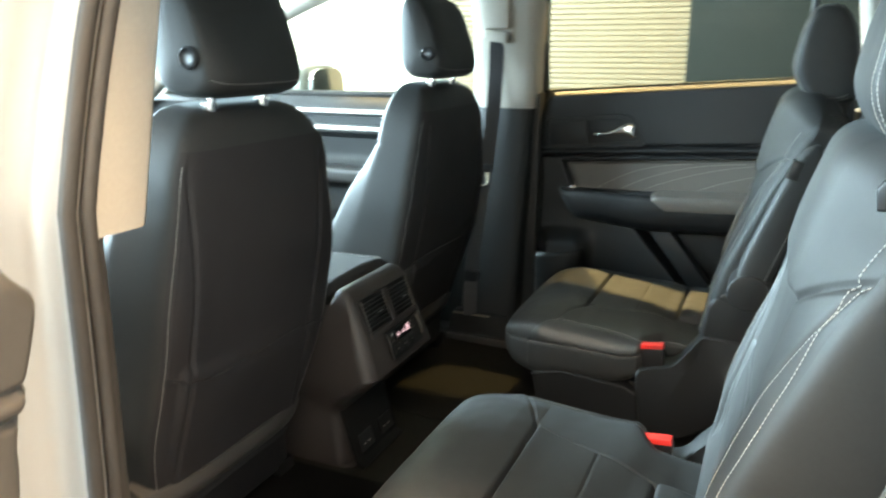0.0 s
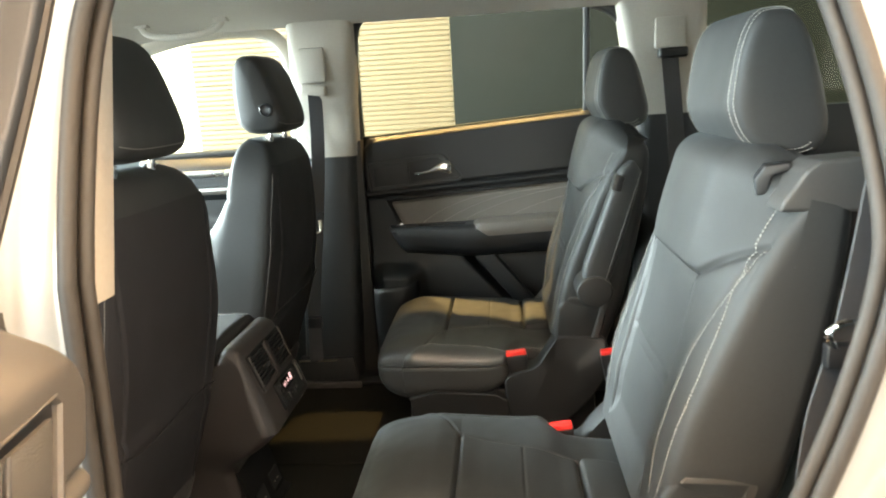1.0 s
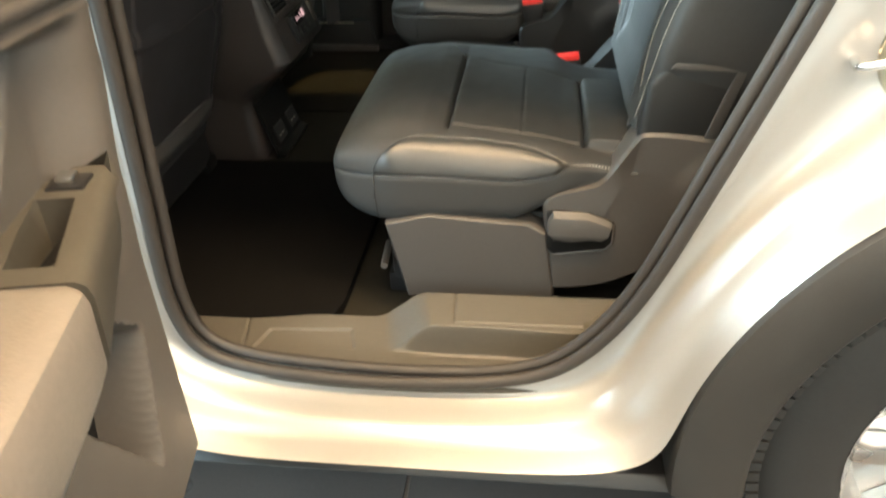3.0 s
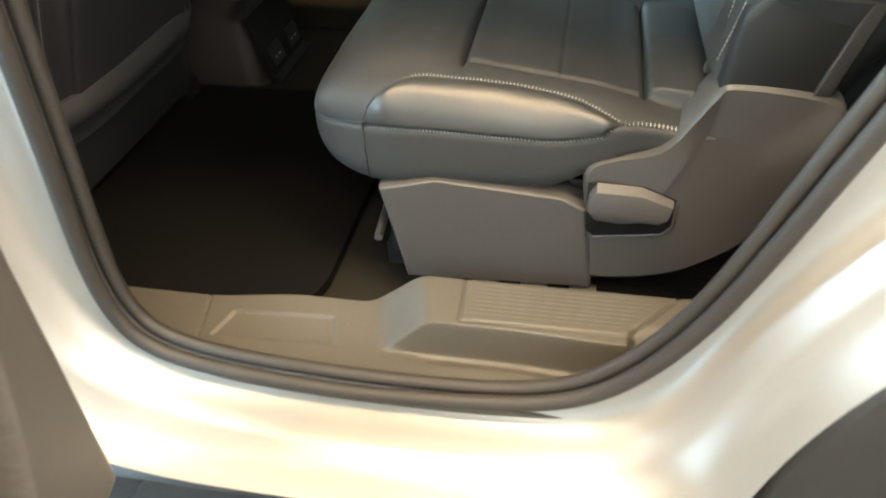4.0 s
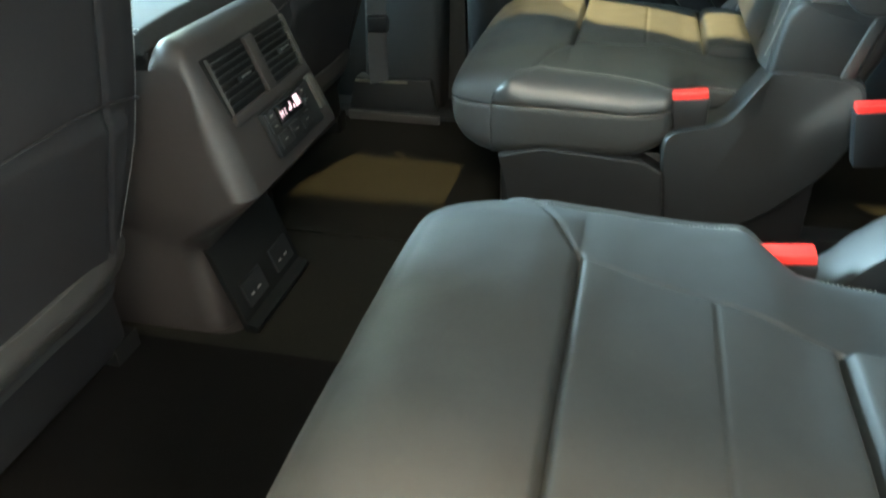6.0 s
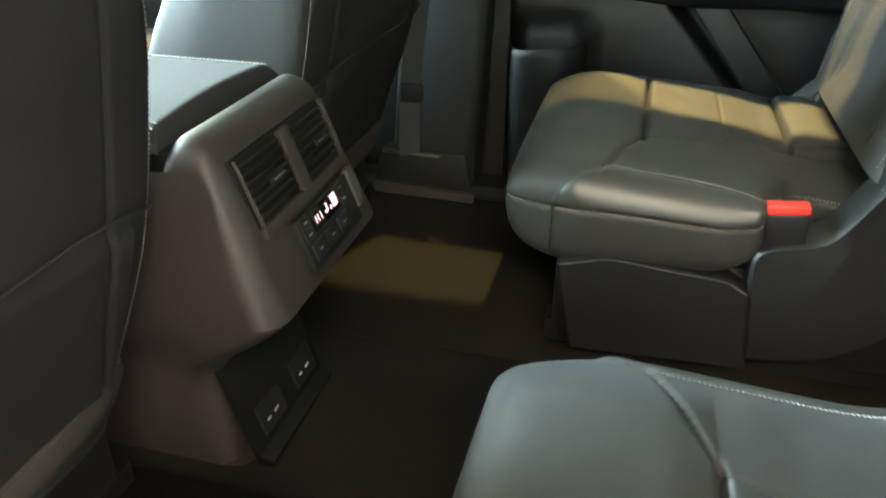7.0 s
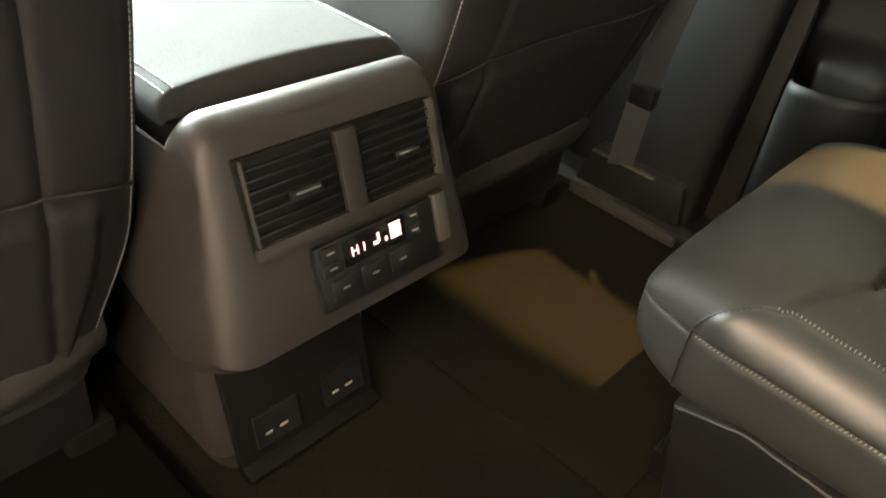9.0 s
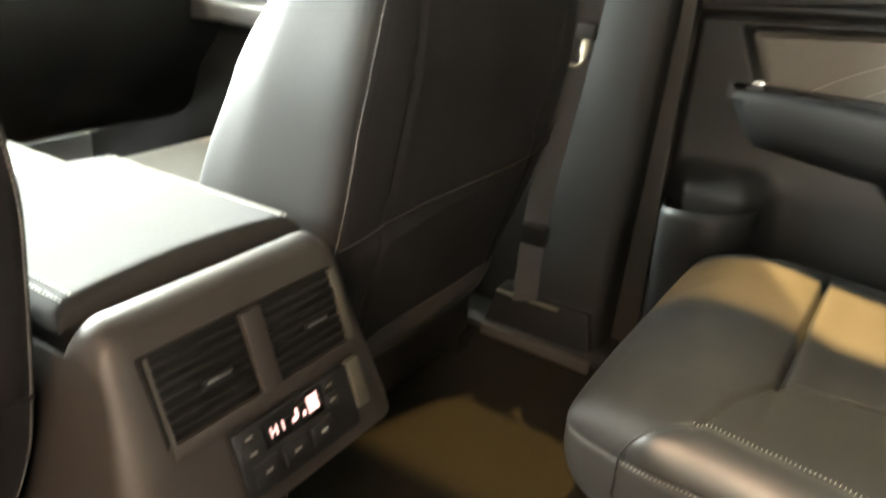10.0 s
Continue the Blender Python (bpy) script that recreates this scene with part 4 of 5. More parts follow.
    gl = part("window_pane", put(loft([[Vector((u, 0.036 + zz(z), z)) for u, z in row] for row in ([(0.01 + 1.1 * k0, 1.13), (0.88, 1.17)], [(0.015 - 0.3 * k0, 1.30), (0.865, 1.30)], [(0.025 - k0, 1.41), (0.83, 1.42)], [(0.05 - k0, 1.475), (0.74, 1.485)])], closed=False)), PANE_SMOKED if near else PANE, ob)
    gl.visible_shadow = False
    if near:
        for v, dz, u0 in ((0.066, -0.0125, 0.140), (0.078, -0.0215, 0.155)):
            part("defrost_slot", put(tube([(u, v, belt(u) + dz) for u in span(u0, 0.46, 12)], 0.0028, 6)), BLACK_PLASTIC, ob)
    else:
        part("outer_belt_trim", put(tube([(0.02, 0.004, 1.128), (0.4, 0.004, 1.155), (0.88, 0.004, 1.189)], 0.006, 8)), MATT_BLACK, ob)
    return ob


A = radians(-79)
near_place = Matrix.Translation((0.073, -1.004, 0)) @ Matrix.Rotation(A, 4, "Z")
far_place = Matrix.Translation((0.075, 0.885, 0)) @ Matrix.Diagonal((1, -1, 1, 1))
door("rear_door", near_place, "open rear car door with grey plastic lining in its lit tone and taupe insert", True)
door("rear_door", far_place, "closed rear car door with lining darkened for shade and taupe insert", False)
# Added strip that blocks light leaking between the far pillar and door.
part("door_gap_blocker", box(0.055, 0.100, 0.765, 0.86, 0.36, 1.13, 0.004), RUBBER, car)


def front_far_door():
    ob = thing("front_door", (-0.5, 0.85, 0.4), "closed front passenger door with dark lining and silver strips", "car door")

    def dep(u, z):
        v = 0.785 + 0.05 * sstep(1.06, 1.10, z) ** 2
        v -= 0.03 * sstep(0.80, 0.72, z)
        v += 0.02 * sstep(0.88, 0.90, z) * (1 - sstep(0.965, 0.985, z))
        return v
    part("door_lining", grid_solid(lambda u, w: Vector((u, dep(u, w), w)), lambda u, w: Vector((u, 0.87, w)), span(-1.45, -0.10, 30), span(0.38, 1.10, 60)), PLASTIC_SOFT, ob)
    part("trim_strip", tube([(x, 0.782, 1.052) for x in span(-1.2, -0.13, 8)], 0.011, 8, flat=1.0), SATIN, ob, "brushed silver trim strip")
    part("trim_strip", tube([(x, 0.782, 0.998) for x in span(-1.2, -0.13, 8)], 0.013, 8, flat=1.0), SATIN, ob, "brushed silver trim strip")
    part("armrest", box(-1.0, -0.2, 0.70, 0.80, 0.83, 0.875, 0.012, 3), PLASTIC, ob)
    part("belt_strip", tube([(-1.4, 0.85, 1.10), (-0.75, 0.85, 1.105), (-0.10, 0.85, 1.115)], 0.012, 8), RUBBER, ob)
    fr = catmull([(-0.115, 0.845, 1.10), (-0.105, 0.82, 1.30), (-0.12, 0.79, 1.43), (-0.22, 0.775, 1.48), (-0.45, 0.775, 1.465), (-0.75, 0.785, 1.38), (-1.1, 0.81, 1.22), (-1.4, 0.84, 1.09)], 6)
    part("window_frame", tube(fr, 0.022, 10), BEIGE, ob, "pale window surround")
    g = part("window_pane", loft([[Vector(p) for p in r] for r in ([(-1.4, 0.845, 1.10), (-0.11, 0.845, 1.10)], [(-0.9, 0.81, 1.30), (-0.11, 0.81, 1.30)], [(-0.5, 0.78, 1.46), (-0.2, 0.78, 1.475)])], closed=False), PANE, ob)
    g.visible_shadow = False
    mir = thing("door_mirror", (-0.82, 1.0, 1.12), "car door mirror in a pale housing", "mirror")
    rings = []
    for t in span(-1, 1, 13):
        k = max(0.05, (1 - abs(t) ** 3) ** (1 / 3))
        rings.append([Vector((-0.82 + 0.055 * t, 0.990 + 0.125 * k * spow(math.cos(a), 0.6), 1.118 + 0.086 * k * spow(math.sin(a), 0.6))) for a in span(0, 2 * math.pi, 29)[:-1]])
    part("housing", loft(rings), PAINT, mir)
    part("mirror_glass", loft([[Vector((x + 0.11, 0.990 + 0.108 * k * spow(math.cos(a), 0.6), 1.118 + 0.070 * k * spow(math.sin(a), 0.6))) for a in span(0, 2 * math.pi, 29)[:-1]] for x, k in ((-0.885, 1.0), (-0.872, 1.0), (-0.871, 0.97))]), CHROME, mir)
    part("arm", tube([(-0.84, 0.86, 1.10), (-0.83, 0.96, 1.10)], 0.022, 10), BLACK_PLASTIC, mir)


front_far_door()


# ---- second-row seats ----
def rear_seat(m, label, armrest):
    """A captain's chair drawn at the doorway's side; m carries it to its place (and mirrors it)."""
    seat = thing("captain_chair", m @ Vector((0.5, -0.425, 0.37)), label, "car seat", "second-row seats")

    def add(name, bm, material, parent=seat, label="", smooth=50):
        bm.transform(m)
        return part(name, bm, material, parent, label, smooth)

    YC, N = -0.425, 0.44

    def base(x, deg):
        """The plain form of the cushion, before seams and padding."""
        th = radians(deg)
        c, s = math.cos(th), math.sin(th)
        f = min(1, max(0.0, (x - 0.267) / 0.11))
        k = (1 - (1 - f) ** 2.8) ** (1 / 2.8)
        w = 0.248 * (0.86 + 0.14 * k) + 0.008 * sstep(0.30, 0.38, x) * (1 - sstep(0.60, 0.66, x))
        zt = 0.668 - 0.10 * max(0, x - 0.40) - 0.010 * sstep(0.56, 0.68, x)
        zb = 0.506 + 0.07 * (x - 0.33) + 0.055 * sstep(0.53, 0.64, x) + 0.030 * (1 - k)
        zm, h = (zt + zb) / 2 + 0.012 * (1 - k), (zt - zb) / 2 * (0.16 + 0.84 * k)
        w *= 1 - 0.27 * sstep(0.575, 0.625, x) * (c < 0)
        return Vector((x, YC - w * spow(c, N), zm + h * spow(s, N)))

    def upper(x):
        """The angle of the bolster's upper seam, which dives to the lower one at both ends."""
        f = max(0.0, min(1, (x - 0.332) / 0.075))
        return 3.5 + 41.5 * (1 - (1 - f) ** 2.6) - 28 * max(0.0, min(1, (x - 0.44) / 0.172)) ** 4.5

    def lower(x):
        return 2.8 + 13 * sstep(0.592, 0.615, x)

    def cush(x, deg):
        p = base(x, deg)
        dd = deg if deg <= 90 else 180 - deg
        lo, up = lower(x), upper(x)
        if lo < dd < up and 0.332 < x < 0.612:
            f = (dd - lo) / (up - lo)
            a, b = base(x, lo if deg <= 90 else 180 - lo), base(x, up if deg <= 90 else 180 - up)
            e = sstep(0.332, 0.365, x) * (1 - sstep(0.590, 0.612, x))
            flat = a.lerp(b, f)
            p = p.lerp(flat, e)
            bul = 0.011 * (4 * f * (1 - f)) ** 0.6 * e
            p.z += bul * 0.70
            p.y += (-1 if deg <= 90 else 1) * bul * 0.72
        y, z = p.y, p.z
        yr = y - YC
        if 20 < deg < 160:
            top = sstep(28, 50, deg) * (1 - sstep(130, 152, deg))
            o, i = -0.183 - 0.09 * (x - 0.433), 0.116 - 0.28 * (x - 0.433)
            ins = sstep(o - 0.005, o + 0.005, yr) * (1 - sstep(i - 0.005, i + 0.005, yr))
            wide = sstep(o - 0.02, o + 0.02, yr) * (1 - sstep(i - 0.02, i + 0.02, yr))
            # front pillow ends in a tuck, the insert rises behind it
            z += 0.007 * math.sin(math.pi * min(1, max(0, (x - 0.29) / 0.146))) ** 0.7 * top * sstep(-0.222, -0.175, yr) * (1 - sstep(0.165, 0.215, yr)) if x < 0.436 else 0
            z -= 0.013 * ditch(x - 0.436, 0.0034) * wide * top
            if yr > 0.116:
                # short slanting seam from the tuck to the inner corner
                z -= 0.0035 * ditch(x - 0.436 + 0.45 * (yr - 0.116), 0.003) * top
            if x > 0.436:
                pad = 0.0
                for a, b in ((0.436, 0.636), (0.636, 0.735)):
                    if a < x < b:
                        pad = (0.020 if a > 0.6 else 0.007) * (4 * (x - a) * (b - x) / (b - a) ** 2) ** 0.4
                z += pad * ins * top
                z += 0.0015 * (1 - ins) * top * sstep(0.436, 0.46, x)
                z -= 0.0028 * (ditch(yr - o, 0.003) + ditch(yr - i, 0.003)) * top
                z -= (0.0014 * ditch(x - 0.545, 0.0024) + 0.009 * ditch(x - 0.636, 0.0036)) * ins * top
                z -= 0.004 * ins * top * sstep(0.44, 0.48, x) * (1 - sstep(0.60, 0.63, x))
            z += 0.0030 * noise.noise(Vector((x * 11, yr * 9, 2.0))) * top
            z += 0.0008 * noise.noise(Vector((x * 38, yr * 30, 4.0))) * top
        # tucked seams on the sides
        e = sstep(0.345, 0.37, x) * (1 - sstep(0.64, 0.68, x))
        q = 0.0028 * ditch(dd - up, 1.6) * e + 0.0035 * ditch(dd - lo, 0.8)
        y += q if deg <= 90 else -q
        return Vector((x, y, z))

    degs = [a for a in span(-180, 180, 181)][:-1]
    degs = sorted(set([round(a, 2) for a in degs] + [round(a, 2) for a in span(-3, 46, 70)] + [round(a, 2) for a in span(134, 183, 70) if a <= 180] + [round(a, 2) for a in span(48, 128, 121)] + [round(a, 2) for a in span(86, 104, 73)]))
    xs = sorted(set(round(q, 4) for q in span(0.2675, 0.285, 9) + span(0.285, 0.735, 126) + span(0.424, 0.452, 15) + span(0.536, 0.554, 8) + span(0.624, 0.650, 14)))
    cushion = add("seat_cushion", loft([[cush(x, d) for d in degs] for x in xs]), LEATHER, label="black leatherette seat cushion with stitched panels")

    me = cushion.data
    me.materials.append(LEATHER_GLOSS)
    for a, x in enumerate(xs[:-1]):
        for k, d in enumerate(degs):
            dd = d if d <= 90 else 180 - d
            if 0.336 < x < 0.609 and lower(x) < dd < upper(x) - 0.4:
                me.polygons[a * len(degs) + k].material_index = 1

    def on(xa, xb, fd, n=60, lift=0.0009, mir=False):
        """Points and outward directions along a line on the cushion's side."""
        pts, nr = [], []
        for t in span(0, 1, n):
            x = xa + (xb - xa) * t
            d = fd(x)
            p = cush(x, 180 - d if mir else d)
            q = Vector((0, (1 if mir else -1) * math.cos(radians(20 + d)), math.sin(radians(20 + d))))
            pts.append(p + q * lift)
            nr.append(q)
        return pts, nr
    rows_ = []
    for mir in (False, True):
        rows_.append(ladder(*on(0.385, 0.611, lambda x: upper(x) + 1.2, mir=mir), 0.0036, 0.0040, 0.00045))
        rows_.append(ladder(*on(0.338, 0.607, lambda x: lower(x) - 0.4, mir=mir), 0.0034, 0.0040, 0.00045, 0.5))
        rows_.append(ladder(*on(0.616, 0.69, lambda x: 17 + 30 * (x - 0.616), 20, mir=mir), 0.0046, 0.0044, 0.0006))
    add("stitching", join(*rows_), THREAD, cushion, "pale ladder stitching")
    for mir in (False, True):
        add("piping", tube(on(0.333, 0.386, lambda x: upper(x) + 0.5, 24, 0.0002, mir)[0], 0.0013, 6), BLACK_PLASTIC, cushion)
        add("piping", tube([cush(0.3325, (180 - d) if mir else d) + Vector((0, 0.0004 if mir else -0.0004, 0)) for d in span(4, -40, 16)], 0.0012, 6), BLACK_PLASTIC, cushion)
        add("piping", tube(on(0.300, 0.334, lambda x: 3.5, 12, 0.0002, mir)[0], 0.0012, 6), BLACK_PLASTIC, cushion)
    for ay, az in ((-0.590, 0.682), (-0.588, 0.657)):
        add("anchor_mark", placed(prism([(0.009 * math.cos(a), 0.007 * math.sin(a)) for a in span(0, 2 * math.pi, 17)[:-1]], "x", -0.003, 0.003, 0.001, 1), Matrix.Translation((0.7045 + 0.2 * (az - 0.675), ay, az)) @ Matrix.Rotation(radians(15), 4, "Y")), PLASTIC, cushion, "small round child-seat anchor marker")

    # base covers and hinge shields on both sides; aisle side coloured darker for shade
    for s in (1, -1):
        def fy(y):
            return YC + s * (y - YC)
        cov = [(0.345, 0.532), (0.410, 0.549), (0.560, 0.537), (0.585, 0.522), (0.600, 0.410), (0.372, 0.402)]
        rings = []
        cp = [(p.x, p.y) for p in catmull([(a, b, 0) for a, b in cov], 1, True)]
        cxm, czm = 0.47, 0.475
        for k, y in ((0.96, -0.640), (1.0, -0.655), (1.0, -0.678), (0.992, -0.683), (0.97, -0.685)):
            rings.append([Vector((cxm + (a - cxm) * k, fy(y), czm + (b - czm) * k)) for a, b in cp])
        add("base_cover", loft(rings), PLASTIC if s > 0 else LINING_SHADED, label="dark grained plastic base cover", smooth=30)
        sh = [(0.578, 0.567), (0.597, 0.588), (0.653, 0.604), (0.681, 0.638), (0.704, 0.667), (0.720, 0.676), (0.798, 0.670), (0.826, 0.656), (0.828, 0.600), (0.805, 0.545), (0.772, 0.505), (0.732, 0.466), (0.676, 0.434), (0.600, 0.422), (0.592, 0.440), (0.586, 0.497)]
        cp = [(p.x, p.y) for p in catmull([(a, b, 0) for a, b in sh], 3, True)]
        cxm, czm = 0.69, 0.56
        rings = [[Vector((cxm + (a - cxm) * k, fy(y + 0.02 * sstep(0.62, 0.70, b)), czm + (b - czm) * k)) for a, b in cp] for k, y in ((0.97, -0.62), (1.0, -0.635), (1.0, -0.668), (0.985, -0.680), (0.95, -0.684), (0.5, -0.686))]
        # the shield facing the aisle has its shade put into a blacker plastic
        add("hinge_shield", loft(rings), PLASTIC if s > 0 else LINING_SHADED, label="dark plastic hinge shield", smooth=32)
    rec = [(0.584, 0.560), (0.596, 0.564), (0.645, 0.561), (0.680, 0.545), (0.679, 0.512), (0.669, 0.500), (0.596, 0.490), (0.586, 0.498)]
    # no real hole: a proud black plate gives the recess its shade
    recess = add("lever_recess_shade", prism(rec, "y", -0.6872, -0.66, 0.001, 1), MATT_BLACK, label="black plate standing for the shaded recess round the lever")
    add("recess_rim", tube([(a, -0.6865, b) for a, b in ((0.680, 0.543), (0.680, 0.512), (0.670, 0.499), (0.596, 0.489))], 0.0022, 8, up=(0, 1, 0)), PLASTIC, recess)
    lev = [(0.586, 0.548), (0.594, 0.563), (0.642, 0.561), (0.677, 0.546), (0.674, 0.526), (0.664, 0.517), (0.645, 0.519), (0.622, 0.514), (0.594, 0.518), (0.585, 0.532)]
    add("recline_lever", loft([[Vector((0.632 + (a - 0.632) * k, y, 0.540 + dz + (b - 0.540) * kz)) for a, b in lev] for k, kz, dz, y in ((0.97, 0.97, 0, -0.665), (1.0, 1.0, 0, -0.688), (0.985, 0.80, -0.003, -0.696), (0.95, 0.55, -0.005, -0.698))]), PLASTIC, label="chunky plastic recline lever", smooth=28)
    add("slide_bar", tube([(0.330, -0.60, 0.448), (0.334, -0.668, 0.446)], 0.0055, 10, up=(1, 0, 0)), PLASTIC, label="dark slide release bar")
    for y in (-0.60, -0.25):
        add("seat_rail", box(0.33, 0.90, y - 0.022, y + 0.022, 0.366, 0.402, 0.003), BLACK_PLASTIC)
    for x in (0.455, 0.515, 0.575):
        add("rail_clip", box(x, x + 0.032, -0.688, -0.672, 0.396, 0.405, 0.002), SILL_PLASTIC)
    add("seat_pan", box(0.34, 0.80, -0.64, -0.21, 0.40, 0.535, 0.012), BLACK_PLASTIC)

    # backrest: stations from the bottom up; each holds centre x, z, half width, half depth
    def back_frame(t):
        x = 0.770 + 0.112 * t + 0.012 * math.sin(math.pi * t)
        z = 0.650 + 0.520 * t
        cap = max(0.0, (t - 0.90) / 0.10)
        k = math.sqrt(max(0.0, 1 - cap ** 2.4 * 0.985))
        low = sstep(0.0, 0.25, t)
        w = (0.220 + 0.022 * low + 0.012 * t) * (0.86 + 0.14 * k)
        d = 0.086 * (0.90 + 0.10 * low) * (0.25 + 0.75 * k) * (1 - 0.18 * sstep(0.72, 1.0, t))
        return x, z, w, d

    NRM = Vector((-0.965, 0, 0.262))

    def inner(t):
        return 0.184 + 0.046 * sstep(0.40, 0.80, t)

    def back(t, deg):
        x, z, w, d = back_frame(t)
        th = radians(deg)
        c, s = math.cos(th), math.sin(th)
        yr, q = -w * spow(c, 0.15), d * spow(s, 0.20)
        if s < 0:
            q *= 0.72
        if s > 0:
            r, e = abs(yr), abs(yr) / max(w, 0.01)
            wing = sstep(0.52, 0.74, e) * (1 - sstep(0.76, 0.97, e)) * sstep(0.05, 0.2, t) * (1 - sstep(0.60, 0.80, t))
            q += 0.003 * wing
            q -= (0.040 * sstep(0.25, 0.80, t) + 0.022 * sstep(0.62, 0.92, t)) * min(1, max(0, (e - 0.40) / 0.54))
            # sunk insert, its top seam, and the slanting seams to the corners
            low = 1 - sstep(0.640, 0.652, t)
            q -= 0.0065 * ditch(r - 0.137, 0.0040) * low * sstep(0.02, 0.08, t)
            q -= 0.010 * (1 - sstep(0.118, 0.140, r)) * low * sstep(0.03, 0.12, t)
            q -= 0.006 * ditch(t - 0.648, 0.007) * (1 - sstep(0.132, 0.142, r))
            q -= 0.0055 * ditch(t - 0.648 - 1.25 * (r - 0.137), 0.010) * sstep(0.132, 0.140, r) * (1 - sstep(0.93, 0.96, e))
            q -= 0.003 * ditch(t - 0.32 - 0.35 * r, 0.007) * (1 - sstep(0.128, 0.137, r))
            q -= 0.003 * ditch(r - inner(t), 0.003) * sstep(0.06, 0.1, t) * (1 - sstep(0.75, 0.77, t))
            q += (0.0013 * noise.noise(Vector((yr * 9, t * 6, 5.0))) + 0.0005 * noise.noise(Vector((yr * 30, t * 16, 8.0)))) * sstep(0.2, 0.6, s)
        z -= 0.028 * sstep(0.80, 1.0, t) * sstep(0.55, 1.0, abs(yr) / max(w, 0.01))
        return Vector((x, YC + yr, z)) + NRM * q

    bd = sorted(set(round(a, 2) for a in span(-180, 180, 121)[:-1] + span(8, 172, 201) + span(84, 96, 73)))
    backrest = add("backrest", loft([[back(t, d) for d in bd] for t in span(0, 1, 150)]), LEATHER, label="black leatherette backrest with side bolsters")

    def seam_b(ta, tb, f, sgn, lift=0.0012, n=60):
        """Points on the front of the backrest at the half breadth f(t)."""
        out = []
        for t in span(ta, tb, n):
            w = back_frame(t)[2]
            c = min(0.999, (f(t) / w)) ** (1 / 0.15)
            out.append(back(t, math.degrees(math.acos(c)) if sgn > 0 else 180 - math.degrees(math.acos(c))) + NRM * lift)
        return out
    st = []
    for sgn in (1, -1):
        st.append(dashes(seam_b(0.03, 0.87, lambda t: back_frame(t)[2] * (0.93 - 0.045 * sstep(0.35, 0.8, t)), sgn, 0.0020), 0.0054, 0.0040, 0.0008))
        st.append(dashes(seam_b(0.10, 0.765, lambda t: inner(t) + 0.004, sgn), 0.0050, 0.0036, 0.0006))
    add("stitching", join(*st), THREAD, backrest, "pale contrast stitching")
    add("back_shell", loft([[back(t, d) - NRM * 0.004 + Vector((0, 0, 0)) for d in span(-172, -8, 40)] for t in span(0.02, 0.97, 30)] , closed=False), PLASTIC_SOFT, backrest)
    # shoulder cap with the fold strap
    sx, sz = 0.893, 1.130
    cap = prism([(sx - 0.050, sz - 0.026), (sx - 0.046, sz - 0.014), (sx - 0.020, sz + 0.022), (sx - 0.006, sz + 0.031), (sx + 0.056, sz + 0.034), (sx + 0.064, sz + 0.024), (sx + 0.056, sz - 0.030)], "y", YC - 0.251, YC - 0.186, 0.008, 4)
    add("shoulder_cap", cap, PLASTIC, backrest, "dark plastic shoulder cap")
    lever = [(-0.016, -0.020), (-0.020, 0.006), (-0.006, 0.026), (0.030, 0.030), (0.034, 0.018), (0.006, 0.010), (0.0, -0.018)]
    add("fold_lever", placed(prism(lever, "y", -0.014, 0.014, 0.004, 3), Matrix.Translation((0.851, YC - 0.186, 1.132)) @ Matrix.Rotation(radians(-14), 4, "Z") @ Matrix.Diagonal((0.8, 1.0, 0.8, 1))), BLACK_PLASTIC, backrest, "black fold lever")
    # lower side hinge covers of the backrest
    for s in (1, -1):
        y0, y1, out_ = (-0.664, -0.62, -1) if s > 0 else (-0.23, -0.186, 1)
        ye = y0 if s > 0 else y1
        cover = add("hinge_cover", prism([(0.702, 0.655), (0.712, 0.742), (0.738, 0.775), (0.815, 0.780), (0.840, 0.770), (0.808, 0.65)], "y", y0, y1, 0.010, 3), PLASTIC_SOFT, label="dark plastic recliner cover")
        add("cover_rim", prism([(0.790, 0.668), (0.806, 0.668), (0.834, 0.768), (0.742, 0.772), (0.736, 0.764), (0.818, 0.759)], "y", *sorted((ye - out_ * 0.004, ye + out_ * 0.005)), 0.002), PLASTIC, cover)

    # headrest on two posts
    head = add("headrest", loft([[headrest_pt(Vector((0.890, YC, 1.246)), 0.126, 0.097, 0.076, t, d, 0.18, 7.0, 0.5) for d in span(-180, 180, 73)[:-1]] for t in [math.sin(math.pi / 2 * q) for q in span(-1, 1, 60)]]), LEATHER, label="black leatherette headrest with double stitching")
    for dy in (-0.075, 0.075):
        add("headrest_post", tube([(0.905, YC + dy, 1.13), (0.893, YC + dy, 1.19)], 0.006, 10), CHROME, head)
    st = []
    for e, low_e in ((0.86, 0.968), (0.93, 0.990)):
        for s in (1, -1):
            st.append(dashes([headrest_pt(Vector((0.890, YC, 1.246)), 0.1268, 0.0978, 0.0768, s * (e + (low_e - e) * sstep(205, 262, d)), d, 0.18, 7.0, 0.5) for d in span(70, 303, 110)], 0.0050, 0.0042, 0.0007))
    add("stitching", join(*st), THREAD, head, "pale double stitching")
    if armrest:
        # folded-up armrest on the inner side (towards the aisle)
        rings = []
        for t in span(0, 1, 24):
            cap_ = math.sqrt(max(0.02, 1 - abs(2 * t - 1) ** 6))
            x, z = 0.785 + 0.095 * t, 0.805 + 0.285 * t
            w, d = 0.024 * (0.6 + 0.4 * cap_), (0.036 - 0.010 * t) * cap_
            rings.append([Vector((x, -0.122 + w * spow(math.cos(a), 0.5), z)) + NRM * d * spow(math.sin(a), 0.5) for a in span(0, 2 * math.pi, 25)[:-1]])
        am = add("armrest", loft(rings), LEATHER, label="black padded armrest folded upright")
